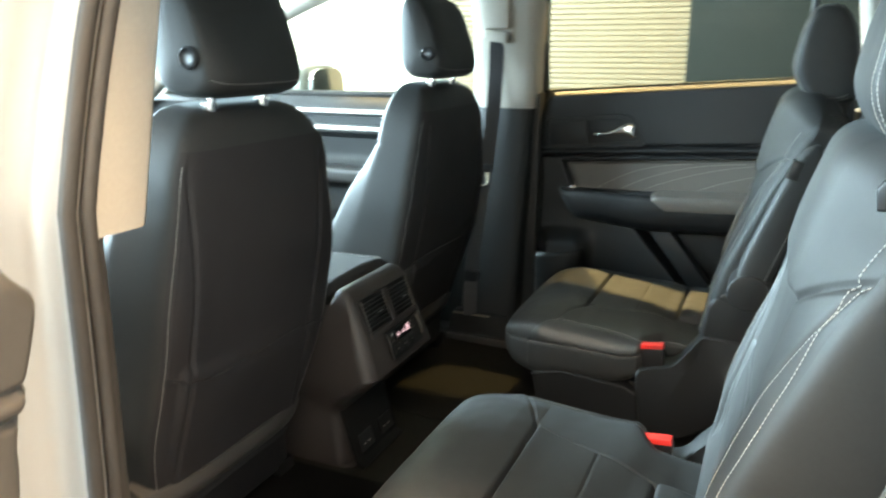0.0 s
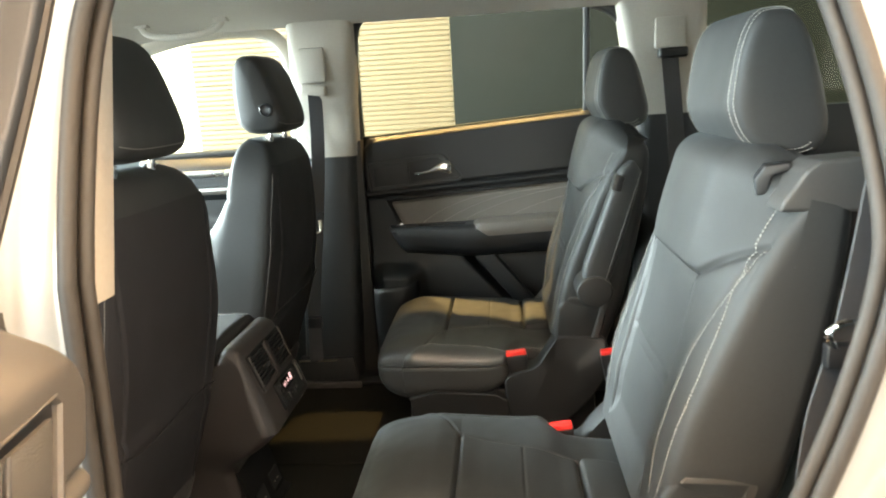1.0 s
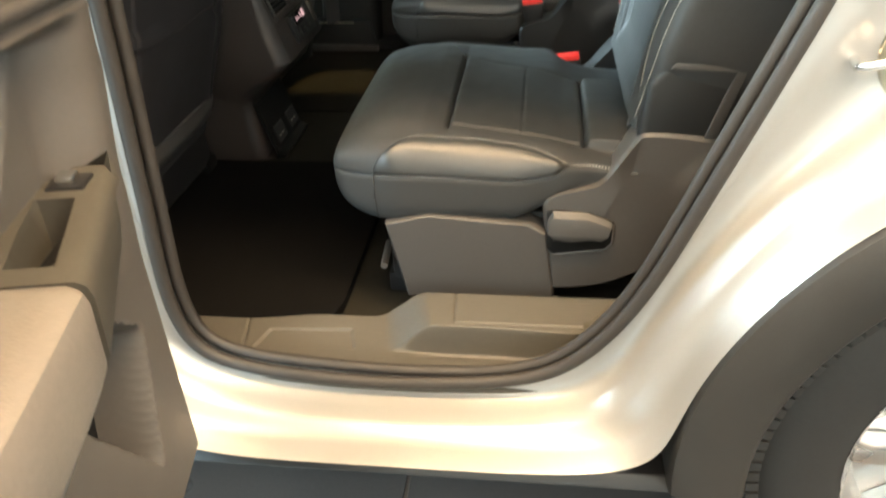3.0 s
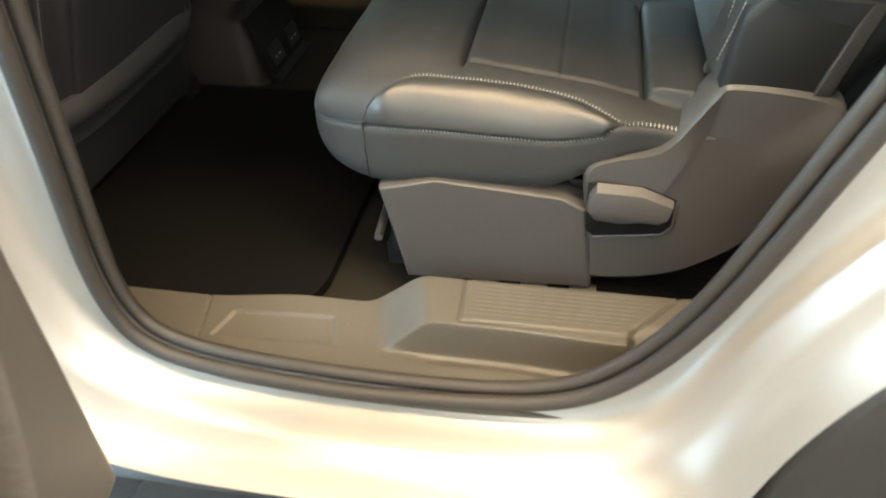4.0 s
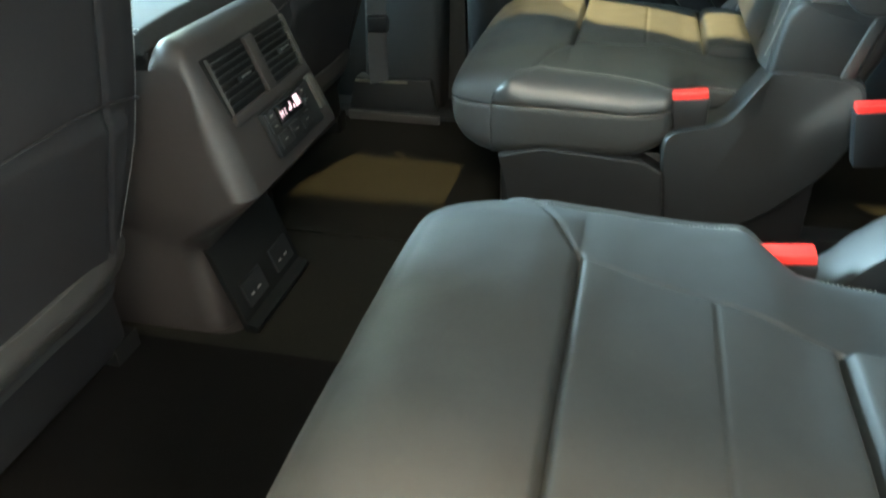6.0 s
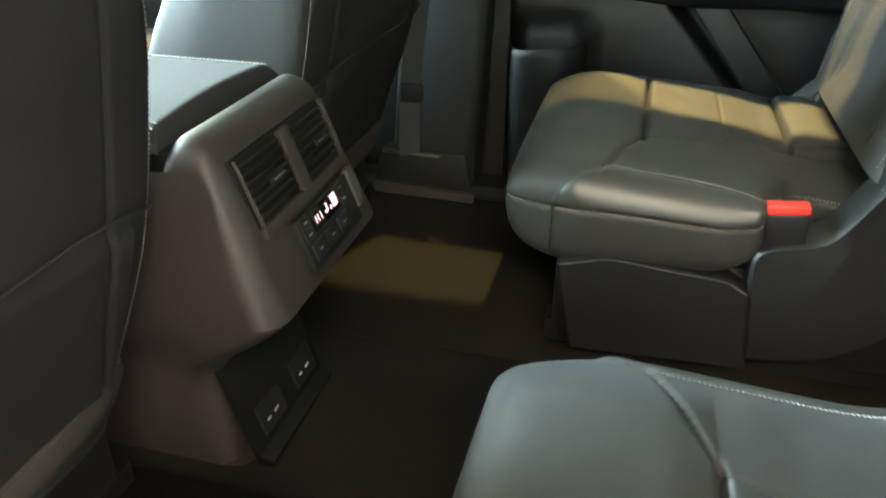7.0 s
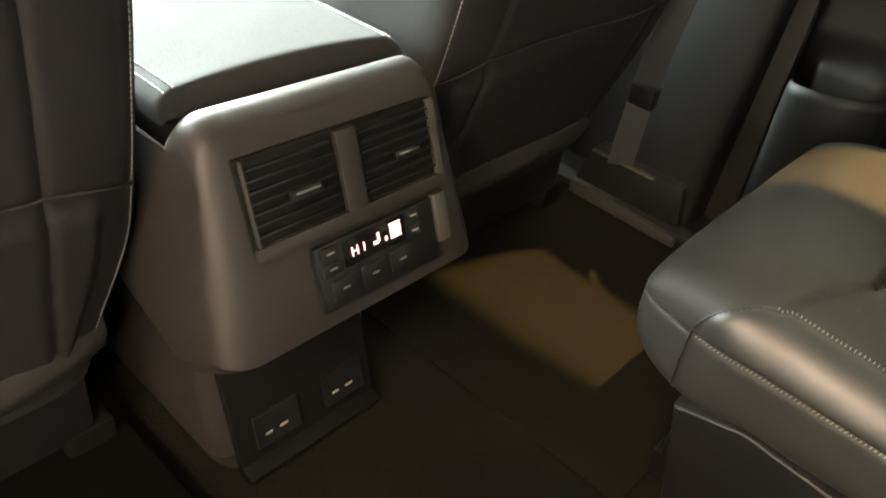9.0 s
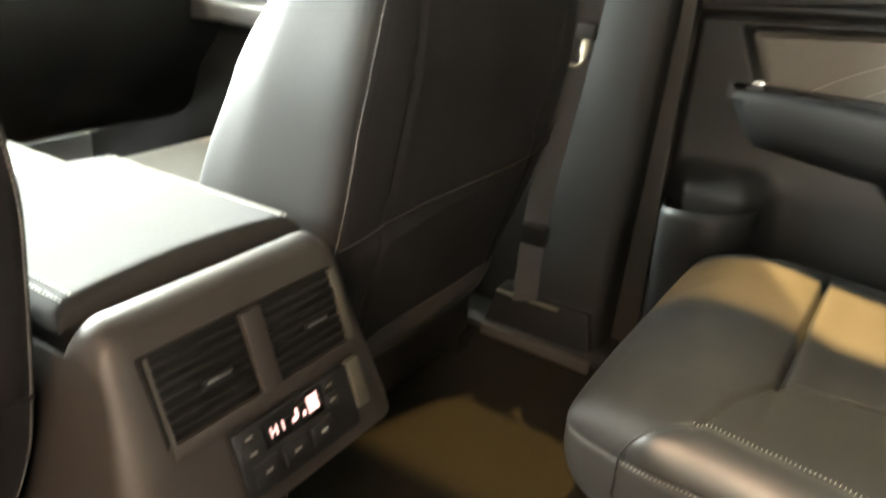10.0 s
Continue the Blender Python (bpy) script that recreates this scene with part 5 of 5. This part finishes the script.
        add("armrest_pivot", placed(prism([(0.040 * math.cos(a), 0.036 * math.sin(a)) for a in span(0, 2 * math.pi, 25)[:-1]], "y", -0.180, -0.092, 0.012, 3), Matrix.Translation((0.790, 0, 0.805))), PLASTIC_SOFT, am)
        add("armrest_latch", placed(box(-0.010, 0.010, -0.020, 0.010, -0.018, 0.018, 0.003), Matrix.Translation((0.845, -0.106, 1.045)) @ Matrix.Rotation(radians(15), 4, "Y")), BLACK_PLASTIC, am)
        add("stitching", dashes([Vector((0.785 + 0.095 * t, -0.097, 0.805 + 0.285 * t)) - NRM * 0.02 for t in span(0.1, 0.95, 30)]), THREAD_DIM, am)
    return seat


def headrest_pt(c, w, h, d, t, deg, slope, box_=4.2, chin=0.0):
    """A rounded headrest: t runs across its width, deg round its section."""
    k = max(0.03, (1 - abs(t) ** box_) ** (1 / box_))
    th = radians(deg)
    cz, sz = math.cos(th), math.sin(th)
    kk = 0.80 + 0.20 * k
    z = h * kk * spow(sz, 0.55) * (k ** 0.25)
    up = (z / h + 1) / 2
    x = d * k * spow(cz, 0.62) * (1 - 0.50 * up ** 1.3)
    if x < 0:
        x *= 1 - chin * max(0, (0.42 - up) / 0.42) ** 1.4
    x -= slope * 0.06 * up
    return c + Vector((x, w * t, z))


near_m = Matrix.Identity(4)
far_m = Matrix.Translation((-0.065, 0, 0)) @ Matrix.Diagonal((1, -1, 1, 1))
rear_seat(near_m, "black leatherette captain's seat with pale stitching beside the open door", False)
rear_seat(far_m, "black leatherette captain's seat with an upright armrest by the closed door", True)


# ---- front seats ----
def front_seat(m, label, side, outer):
    YC = 0.40
    seat = thing("front_chair", m @ Vector((-0.3, YC, 0.37)), label, "car seat", "front seats")

    def add(name, bm, material, parent=seat, label="", smooth=50):
        bm.transform(m)
        return part(name, bm, material, parent, label, smooth)

    NR = Vector((-0.98, 0, 0.2))

    def frame_(t):
        x = -0.205 + 0.128 * t + 0.014 * math.sin(math.pi * t)
        z = 0.50 + 0.675 * t
        cap = max(0.0, (t - 0.84) / 0.16)
        k = math.sqrt(max(0.0, 1 - cap ** 2.2 * 0.985))
        w = (0.205 + 0.040 * sstep(0.0, 0.3, t)) * (1 - 0.18 * sstep(0.55, 0.95, t)) * (0.5 + 0.5 * k)
        d = (0.080 + 0.015 * sstep(0.1, 0.5, t) * (1 - sstep(0.6, 0.9, t))) * (0.3 + 0.7 * k)
        return x, z, w, d

    def back(t, deg):
        x, z, w, d = frame_(t)
        th = radians(deg)
        c, s = math.cos(th), math.sin(th)
        w *= outer if c > 0 else 1.0
        yr, q = w * spow(c, 0.32 if s > 0 else 0.26), d * spow(s, 0.38 if s > 0 else 0.26)
        if s > 0:
            e = abs(yr) / max(w, 0.01)
            q *= 1 + 0.75 * (1 - sstep(0.12, 0.62, t))
            q *= 1 - 0.50 * sstep(0.35, 0.85, t)
            q += 0.03 * sstep(0.45, 0.8, e) * (1 - sstep(0.92, 1.0, e)) * sstep(0.05, 0.2, t) * (1 - sstep(0.55, 0.8, t))
            q -= 0.005 * ditch(t - 0.79, 0.008)
        else:
            # back panel: pocket, seams
            e = abs(yr) / max(w, 0.01)
            q += 0.004 * ditch(abs(yr) - 0.165, 0.004) * sstep(0.05, 0.1, t) * (1 - sstep(0.86, 0.9, t))
            q -= 0.007 * sstep(0.405 + 0.05 * (yr / 0.2), 0.395 + 0.05 * (yr / 0.2), t) * sstep(0.07, 0.09, t) * (1 - sstep(0.80, 0.86, e))
            q += 0.003 * noise.noise(Vector((yr * 8, t * 5, 9.0)))
        return Vector((x, YC + yr, z)) + NR * q

    degs = sorted(set(round(a, 2) for a in span(-180, 180, 121)[:-1] + span(-165, -15, 121)))
    front = add("backrest", loft([[back(t, d) for d in degs] for t in span(0, 1, 100)]), LEATHER, label="black leatherette backrest")
    rings = []
    for t in span(0.02, 0.93, 60):
        rings.append([back(t, d) - NR * 0.002 + Vector((0, (0.002 if math.cos(radians(d)) > 0 else -0.002) * (abs(math.cos(radians(d))) > 0.7), 0)) for d in span(-150, -30, 90)])
    add("back_panel", loft(rings, closed=False), VINYL, front, "dark vinyl back panel with a map pocket")
    add("seam", join(dashes([back(t, -146) - NR * 0.004 for t in span(0.05, 0.90, 40)], 0.005, 0.004, 0.0007), dashes([back(t, -34) - NR * 0.004 for t in span(0.05, 0.90, 40)], 0.005, 0.004, 0.0007)), THREAD_DIM, front)
    add("pocket_edge", tube([back(0.40 + 0.05 * (0.20 * math.cos(radians(d)) / 0.2), d) - NR * 0.007 for d in span(-146, -34, 30)], 0.0016, 8), VINYL, front)
    bar = []
    for y in span(-0.215, 0.215, 15):
        bar.append([Vector((-0.100 - 0.03 * (y / 0.215) ** 4 + a, YC + y, 0.545 + b)) for a, b in ((-0.10, -0.028), (-0.03, -0.035), (0.004, -0.022), (0.012, 0.0), (0.008, 0.018), (-0.02, 0.028), (-0.10, 0.03))])
    add("lower_bar", loft(bar), PLASTIC, label="dark plastic lower back trim")
    cush = []
    for x in span(-0.66, -0.16, 30):
        f = min(1, (x + 0.665) / 0.10)
        k = (1 - (1 - f) ** 2.5) ** 0.4
        cush.append([Vector((x, YC + 0.255 * (0.85 + 0.15 * k) * spow(math.cos(a), 0.45), 0.60 - 0.05 * (x + 0.4) + 0.075 * (0.2 + 0.8 * k) * spow(math.sin(a), 0.5) + 0.02 * sstep(0.6, 0.9, abs(math.cos(a))))) for a in span(0, 2 * math.pi, 49)[:-1]])
    add("seat_cushion", loft(cush), LEATHER, label="black leatherette seat cushion")
    add("seat_base", box(-0.60, -0.14, YC - 0.20, YC + 0.20, 0.395, 0.535, 0.02), BLACK_PLASTIC)
    for dy in (-0.19, 0.19):
        add("seat_rail", box(-0.66, -0.14, YC + dy - 0.025, YC + dy + 0.025, 0.366, 0.41, 0.004), MATT_BLACK)
    C = Vector((-0.050, YC, 1.282))
    head = add("headrest", loft([[headrest_pt(C, 0.124, 0.098, 0.074, t, d, 0.5) for d in span(-180, 180, 73)[:-1]] for t in span(-1, 1, 50)]), LEATHER, label="black leatherette headrest")
    add("stitching", dashes([headrest_pt(C, 0.1245, 0.0995, 0.075, t, -38, 0.5) for t in span(-0.9, 0.9, 60)], 0.005), THREAD_DIM, head)
    for dy in (-0.065, 0.065):
        add("headrest_post", tube([(-0.055, YC + dy, 1.12), (-0.045, YC + dy, 1.20)], 0.0065, 10), CHROME, head, "chrome headrest post")
        add("post_collar", tube([(-0.055, YC + dy, 1.150), (-0.053, YC + dy, 1.178)], 0.013, 12), CHROME, head)
    # release button on the inner side of the headrest
    b = Matrix.Translation((-0.034, YC - side * 0.1205, 1.245)) @ Matrix.Diagonal((1, side, 1, 1))
    add("headrest_button", placed(loft([[Vector((r * math.cos(a), y, r * math.sin(a))) for a in span(0, 2 * math.pi, 25)[:-1]] for r, y in ((0.017, 0.014), (0.017, -0.004), (0.014, -0.006), (0.012, -0.003), (0.004, -0.002))]), b), BLACK_PLASTIC, head, "round black release button")
    return seat


front_seat(Matrix.Identity(4), "black front passenger seat with vinyl back and raised headrest", 1, 1.03)
front_seat(Matrix.Diagonal((1, -1, 1, 1)), "black driver's seat with vinyl back and map pocket", -1, 0.91)


# ---- centre console ----
def console():
    ob = thing("center_console", (-0.3, 0, 0.37), "dark plastic centre console with rear vents and climate panel", "console")
    W, CY = 0.150, -0.014

    def taper(z):
        return 1.0 - 0.15 * sstep(0.58, 0.80, z) - 0.28 * sstep(0.57, 0.48, z)
    prof = [(-0.95, 0.36), (-0.95, 0.74), (-0.60, 0.752), (-0.10, 0.752), (-0.066, 0.752), (-0.060, 0.766), (-0.047, 0.778), (-0.027, 0.773), (-0.010, 0.750), (0.045, 0.612), (0.044, 0.598), (0.030, 0.580), (-0.030, 0.535), (-0.052, 0.510), (-0.062, 0.480), (-0.058, 0.42), (-0.054, 0.375), (-0.054, 0.362), (-0.08, 0.36)]
    rings = []
    def half(r):
        return [(W - r * (1 - math.sin(a)), r * (1 - math.cos(a))) for a in span(0, math.pi / 2, 8)]
    for y, k in [(-y, k) for y, k in half(0.030)[::-1]] + half(0.032):
        ring = []
        for a, b in [(p.x, p.y) for p in catmull([(a, b, 0) for a, b in prof], 3, True)]:
            ring.append(Vector((a - k * sstep(-0.3, -0.05, a) * (1 - sstep(0.66, 0.778, b)), CY + y * taper(b), b - k * sstep(0.6, 0.76, b))))
        rings.append(ring)
    body = part("body", loft(rings), CONSOLE, ob, "dark console body", 35)

    # the sloping rear face: s across, t down the slope, d out of it
    TOP, BOT = Vector((-0.012, 0, 0.770)), Vector((0.052, 0, 0.600))
    down = (BOT - TOP).normalized()
    outw = Vector((-down.z, 0, down.x)).normalized()
    outw = outw if outw.x > 0 else -outw
    L = (BOT - TOP).length

    def F(s, t, d):
        return TOP + Vector((0, CY + s * (0.86 + 0.14 * t / L), 0)) + down * t + outw * d

    def bar(s0, s1, t0, t1, d0, d1, r=0.002, skew=0.0):
        m = Matrix(((0, down.x, outw.x, TOP.x), (0.93, 0, 0, CY), (0, down.z, outw.z, TOP.z), (0, 0, 0, 1)))
        return placed(box(s0, s1, t0, t1, d0, d1, r), m)
    part("vent_well", bar(-0.112, 0.112, 0.017, 0.092, -0.010, -0.0015), MATT_BLACK, ob)
    part("cross_bar", bar(-0.111, 0.111, 0.088, 0.101, -0.004, 0.004, 0.003), CONSOLE, ob)
    part("vent_divider", bar(-0.012, 0.012, 0.019, 0.090, -0.004, 0.005, 0.003), CONSOLE, ob, "grey vent divider")
    for s0, s1 in ((-0.108, -0.012), (0.012, 0.108)):
        v = part("air_vent", bar(s0, s1, 0.020, 0.090, -0.004, -0.001, 0.001), MATT_BLACK, ob, "black slatted air vent")
        for k in range(7):
            t = 0.0255 + 0.0088 * k
            part("slat", bar(s0 + 0.003, s1 - 0.005, t, t + 0.0022, -0.003, 0.0042, 0.0008), BLACK_PLASTIC, v)
        mid = (s0 + s1) / 2 + 0.005
        part("vent_tab", bar(mid - 0.016, mid + 0.016, 0.052, 0.060, 0.004, 0.0095, 0.002), PLASTIC_SOFT, v)
        part("tab_inlay", bar(mid - 0.012, mid + 0.014, 0.0545, 0.0565, 0.009, 0.0102, 0.0004), SATIN, v)
        part("vent_edge", bar(s1 - 0.0035 if s0 > 0 else s0, s1 + 0.006 if s0 > 0 else s0 + 0.0025, 0.019, 0.091, -0.002, 0.0030, 0.001), SILL_PLASTIC if s0 > 0 else PLASTIC, v)
    # climate panel
    pan = part("climate_panel", bar(-0.060, 0.088, 0.106, L - 0.016, -0.002, 0.006, 0.003), BLACK_PLASTIC, ob, "dark climate control panel")
    scr = part("display", bar(-0.030, 0.046, 0.109, 0.133, 0.004, 0.0072, 0.001), GLOSS_BLACK, pan, "glossy black display")

    def glyph(ch, s, t, size):
        cu = bpy.data.curves.new("glyph", "FONT")
        cu.body, cu.size, cu.extrude = ch, size, 0.0002
        tmp = bpy.data.objects.new("glyph", cu)
        me = bpy.data.meshes.new_from_object(tmp)
        bm = bmesh.new()
        bm.from_mesh(me)
        bpy.data.objects.remove(tmp)
        bpy.data.meshes.remove(me)
        m = Matrix(((0, -down.x, outw.x, F(s, t, 0.0077).x), (1, 0, 0, F(s, t, 0.0077).y), (0, -down.z, outw.z, F(s, t, 0.0077).z), (0, 0, 0, 1)))
        return placed(bm, m)
    part("readout", glyph("H", -0.022, 0.1255, 0.0125), GLOW, scr, "glowing pink-white readout")
    part("readout", glyph("I", -0.008, 0.1255, 0.0125), GLOW, scr)
    for q in ((0.005, 0.011, 0.1215, 0.1245), (0.0105, 0.0130, 0.1150, 0.1235), (0.0195, 0.0222, 0.1215, 0.1255), *[(0.0265, 0.0405, 0.1122 + 0.0030 * k, 0.1142 + 0.0030 * k) for k in range(5)]):
        part("readout", bar(*q, 0.0072, 0.0078, 0), GLOW, scr)
    for s0, s1, t0, t1 in ((-0.056, -0.034, 0.108, 0.120), (-0.056, -0.034, 0.122, 0.134), (0.050, 0.066, 0.108, 0.120), (0.050, 0.066, 0.122, 0.134), (-0.050, -0.020, 0.139, 0.158), (-0.014, 0.016, 0.139, 0.158), (0.022, 0.052, 0.139, 0.158)):
        bt = part("button", bar(s0, s1, t0, t1, 0.003, 0.0080, 0.002), BLACK_PLASTIC, pan)
        c = (s0 + s1) / 2
        tc_ = (t0 + t1) / 2
        part("button_mark", bar(c - 0.004, c + 0.004, tc_ - 0.0008, tc_ + 0.0008, 0.0078, 0.0084, 0), THREAD, bt)
    part("panel_edge", bar(0.088, 0.106, 0.104, 0.152, 0.0, 0.009, 0.003), SILL_PLASTIC, ob, "grey edge trim")

    # storage recess with sockets below
    def low(z):
        return -0.058 + (0.470 - z) / 0.110 * 0.034
    soc = part("socket_panel", loft([[Vector((low(z) + d, CY + y, z)) for z, d in ((0.368, 0.001), (0.368, 0.009), (0.478, 0.010), (0.500, 0.001))] for y in (-0.100, 0.080)]), MATT_BLACK, ob, "black socket panel")
    for y in (-0.075, 0.015):
        sk = part("socket", loft([[Vector((low(z) + d, CY + y + q, z)) for z, d in ((0.392, 0.006), (0.392, 0.013), (0.428, 0.013), (0.428, 0.006))] for q in (-0.003, 0.052)]), BLACK_PLASTIC, soc)
        for q0, q1 in ((0.008, 0.016), (0.026, 0.036)):
            part("socket_mark", loft([[Vector((low(z) + d, CY + y + q, z)) for z, d in ((0.404, 0.0125), (0.404, 0.0137), (0.4065, 0.0137), (0.4065, 0.0125))] for q in (q0, q1)]), THREAD, sk)
    part("recess_lip", prism([(-0.028, 0.364), (-0.006, 0.364), (-0.004, 0.374), (-0.022, 0.380)], "y", CY - 0.100, CY + 0.080, 0.002), MATT_BLACK, ob)

    # padded lid
    def lid(u, w):
        e = min(1.0, (0.126 - abs(w)) / 0.020)
        f = min(1.0, (-0.065 - u) / 0.012, (u + 0.370) / 0.03)
        k = math.sqrt(max(0, 1 - (1 - max(0, e)) ** 2)) * math.sqrt(max(0, 1 - (1 - max(0, f)) ** 2))
        return Vector((u, CY + w, 0.770 + 0.014 * k + 0.008 * (1 - (w / 0.126) ** 2) * k))
    us = [-0.370 + 0.305 * t for t in [0, 0.004, 0.012, 0.024, 0.04, 0.06, 0.08] + span(0.1, 0.93, 24) + [0.945, 0.96, 0.972, 0.982, 0.99, 0.996, 1.0]]
    ws = [-0.126 + 0.252 * t for t in [0, 0.003, 0.01, 0.02, 0.035, 0.05, 0.07] + span(0.09, 0.91, 24) + [0.93, 0.95, 0.965, 0.98, 0.99, 0.997, 1.0]]
    ld = part("lid", grid_solid(lid, lambda u, w: Vector((u, CY + w, 0.7635)), us, ws), LEATHER_SIDE, ob, "padded leatherette armrest lid", 60)
    part("lid_seal", box(-0.365, -0.0600, CY - 0.1225, CY + 0.1225, 0.740, 0.766, 0.003), MATT_BLACK, ob)
    st = []
    for off in (0.010, 0.018):
        for s in (1, -1):
            st.append(dashes([lid(u, s * (0.126 - off)) + Vector((0, 0, 0.0012)) for u in span(-0.345, -0.074, 55)], 0.005))
    part("stitching", join(*st), THREAD, ld, "pale double stitching")
    # front part of the console, ahead of the lid
    part("shifter_panel", box(-0.94, -0.375, -0.12, 0.10, 0.740, 0.760, 0.01), BLACK_PLASTIC, ob)


console()


# ---- seat belts and buckles ----
def buckle(x, y, z, s):
    ob = thing("belt_buckle", (x, y, z - 0.06), "black belt buckle with a red release button", "belt buckle", "belt buckles")
    part("housing", placed(prism([(-0.020, -0.075), (0.018, -0.075), (0.026, 0.0), (-0.026, 0.0)], "y", -0.013, 0.013, 0.004), Matrix.Translation((x, y, z)) @ Matrix.Rotation(radians(-6), 4, "Y")), BLACK_PLASTIC, ob)
    part("release_button", placed(box(-0.024, 0.024, -0.011, 0.011, -0.006, 0.009, 0.003), Matrix.Translation((x, y, z)) @ Matrix.Rotation(radians(-6), 4, "Y")), RED, ob, "red release button")


buckle(0.617, -0.222, 0.632, -1)
buckle(0.545, 0.188, 0.632, 1)
buckle(0.765, 0.140, 0.645, 1)


def pillar_belt():
    """The belt on the far front pillar: guide, webbing, tongue and floor anchor."""
    ob = thing("seat_belt", (-0.05, 0.70, 0.40), "dark seat belt hanging on the far pillar", "seat belt")
    part("webbing", strap(catmull([(-0.012, 0.700, 1.285), (-0.018, 0.695, 1.10), (-0.040, 0.684, 0.88), (-0.070, 0.676, 0.64), (-0.080, 0.680, 0.45)], 8), (1, 0.5, 0.1), 0.042), WEB, ob)
    part("guide", placed(box(-0.040, 0.036, -0.02, 0.012, -0.016, 0.016, 0.008, 3), Matrix.Translation((-0.010, 0.70, 1.290)) @ Matrix.Rotation(radians(8), 4, "Y")), BEIGE, ob, "beige belt guide")
    part("height_adjuster", box(-0.045, 0.030, 0.672, 0.70, 1.31, 1.41, 0.008), BEIGE, ob)
    tg = part("tongue", placed(box(-0.026, 0.026, -0.008, 0.006, -0.012, 0.012, 0.004), Matrix.Translation((-0.040, 0.682, 0.915))), BLACK_PLASTIC, ob)
    part("tongue_plate", placed(tube(catmull([(-0.014, 0, 0), (-0.014, -0.006, -0.034), (0.012, -0.006, -0.036), (0.013, 0, 0)], 4), 0.0055, 8, flat=0.5), Matrix.Translation((-0.040, 0.678, 0.905))), STEEL, tg, "steel tongue plate")
    part("stop", box(-0.092, -0.048, 0.660, 0.684, 0.565, 0.60, 0.006), BLACK_PLASTIC, ob)
    part("anchor_plate", box(-0.140, -0.018, 0.684, 0.692, 0.447, 0.452, 0.002), STEEL, ob, "zinc anchor plate")


pillar_belt()


def rear_belts():
    ob = thing("seat_belt", (1.03, 0.69, 1.0), "dark seat belt on the far rear pillar", "seat belt")
    part("webbing", strap(catmull([(1.02, 0.700, 1.325), (1.03, 0.68, 1.15), (1.035, 0.65, 0.95), (1.03, 0.64, 0.72)], 8), (1, 0, 0), 0.047), WEB, ob)
    part("guide", box(0.985, 1.065, 0.665, 0.715, 1.318, 1.345, 0.008, 3), BLACK_PLASTIC, ob)
    part("height_adjuster", box(0.975, 1.060, 0.675, 0.705, 1.345, 1.43, 0.008), BEIGE, ob)
    ob = thing("seat_belt", (0.93, -0.71, 0.9), "dark seat belt with a metal tongue beside the doorway", "seat belt")
    part("webbing", strap(catmull([(0.95, -0.735, 1.32), (0.925, -0.745, 1.15), (0.900, -0.745, 0.99), (0.872, -0.742, 0.86), (0.86, -0.735, 0.60)], 8), (1, 0.2, 0.1), 0.047), WEB, ob)
    part("tongue", placed(box(-0.030, 0.030, -0.010, 0.008, -0.014, 0.014, 0.005), Matrix.Translation((0.897, -0.752, 0.960))), BLACK_PLASTIC, ob)
    part("tongue_plate", tube(catmull([(0.878, -0.757, 0.968), (0.866, -0.762, 0.988), (0.888, -0.764, 1.001), (0.915, -0.760, 0.988), (0.917, -0.757, 0.968)], 5), 0.004, 8), CHROME, ob, "chrome belt tongue")


rear_belts()


def third_row():
    ob = thing("bench_seat", (1.55, 0, 0.5), "dark third-row bench seat behind the captain's seats", "car seat")
    rings = []
    for y in span(-0.58, 0.58, 25):
        e = (1 - min(1, abs(y) / 0.585) ** 8) ** 0.25
        rings.append([Vector((1.60 + 0.09 * e * spow(math.cos(a), 0.5) + 0.12 * (math.sin(a) * 0.25), y, 0.85 + 0.22 * e * spow(math.sin(a), 0.5))) for a in span(0, 2 * math.pi, 33)[:-1]])
    part("backrest", loft(rings), LEATHER, ob)
    part("seat_cushion", box(1.15, 1.60, -0.58, 0.58, 0.50, 0.66, 0.04, 4), LEATHER, ob)


third_row()
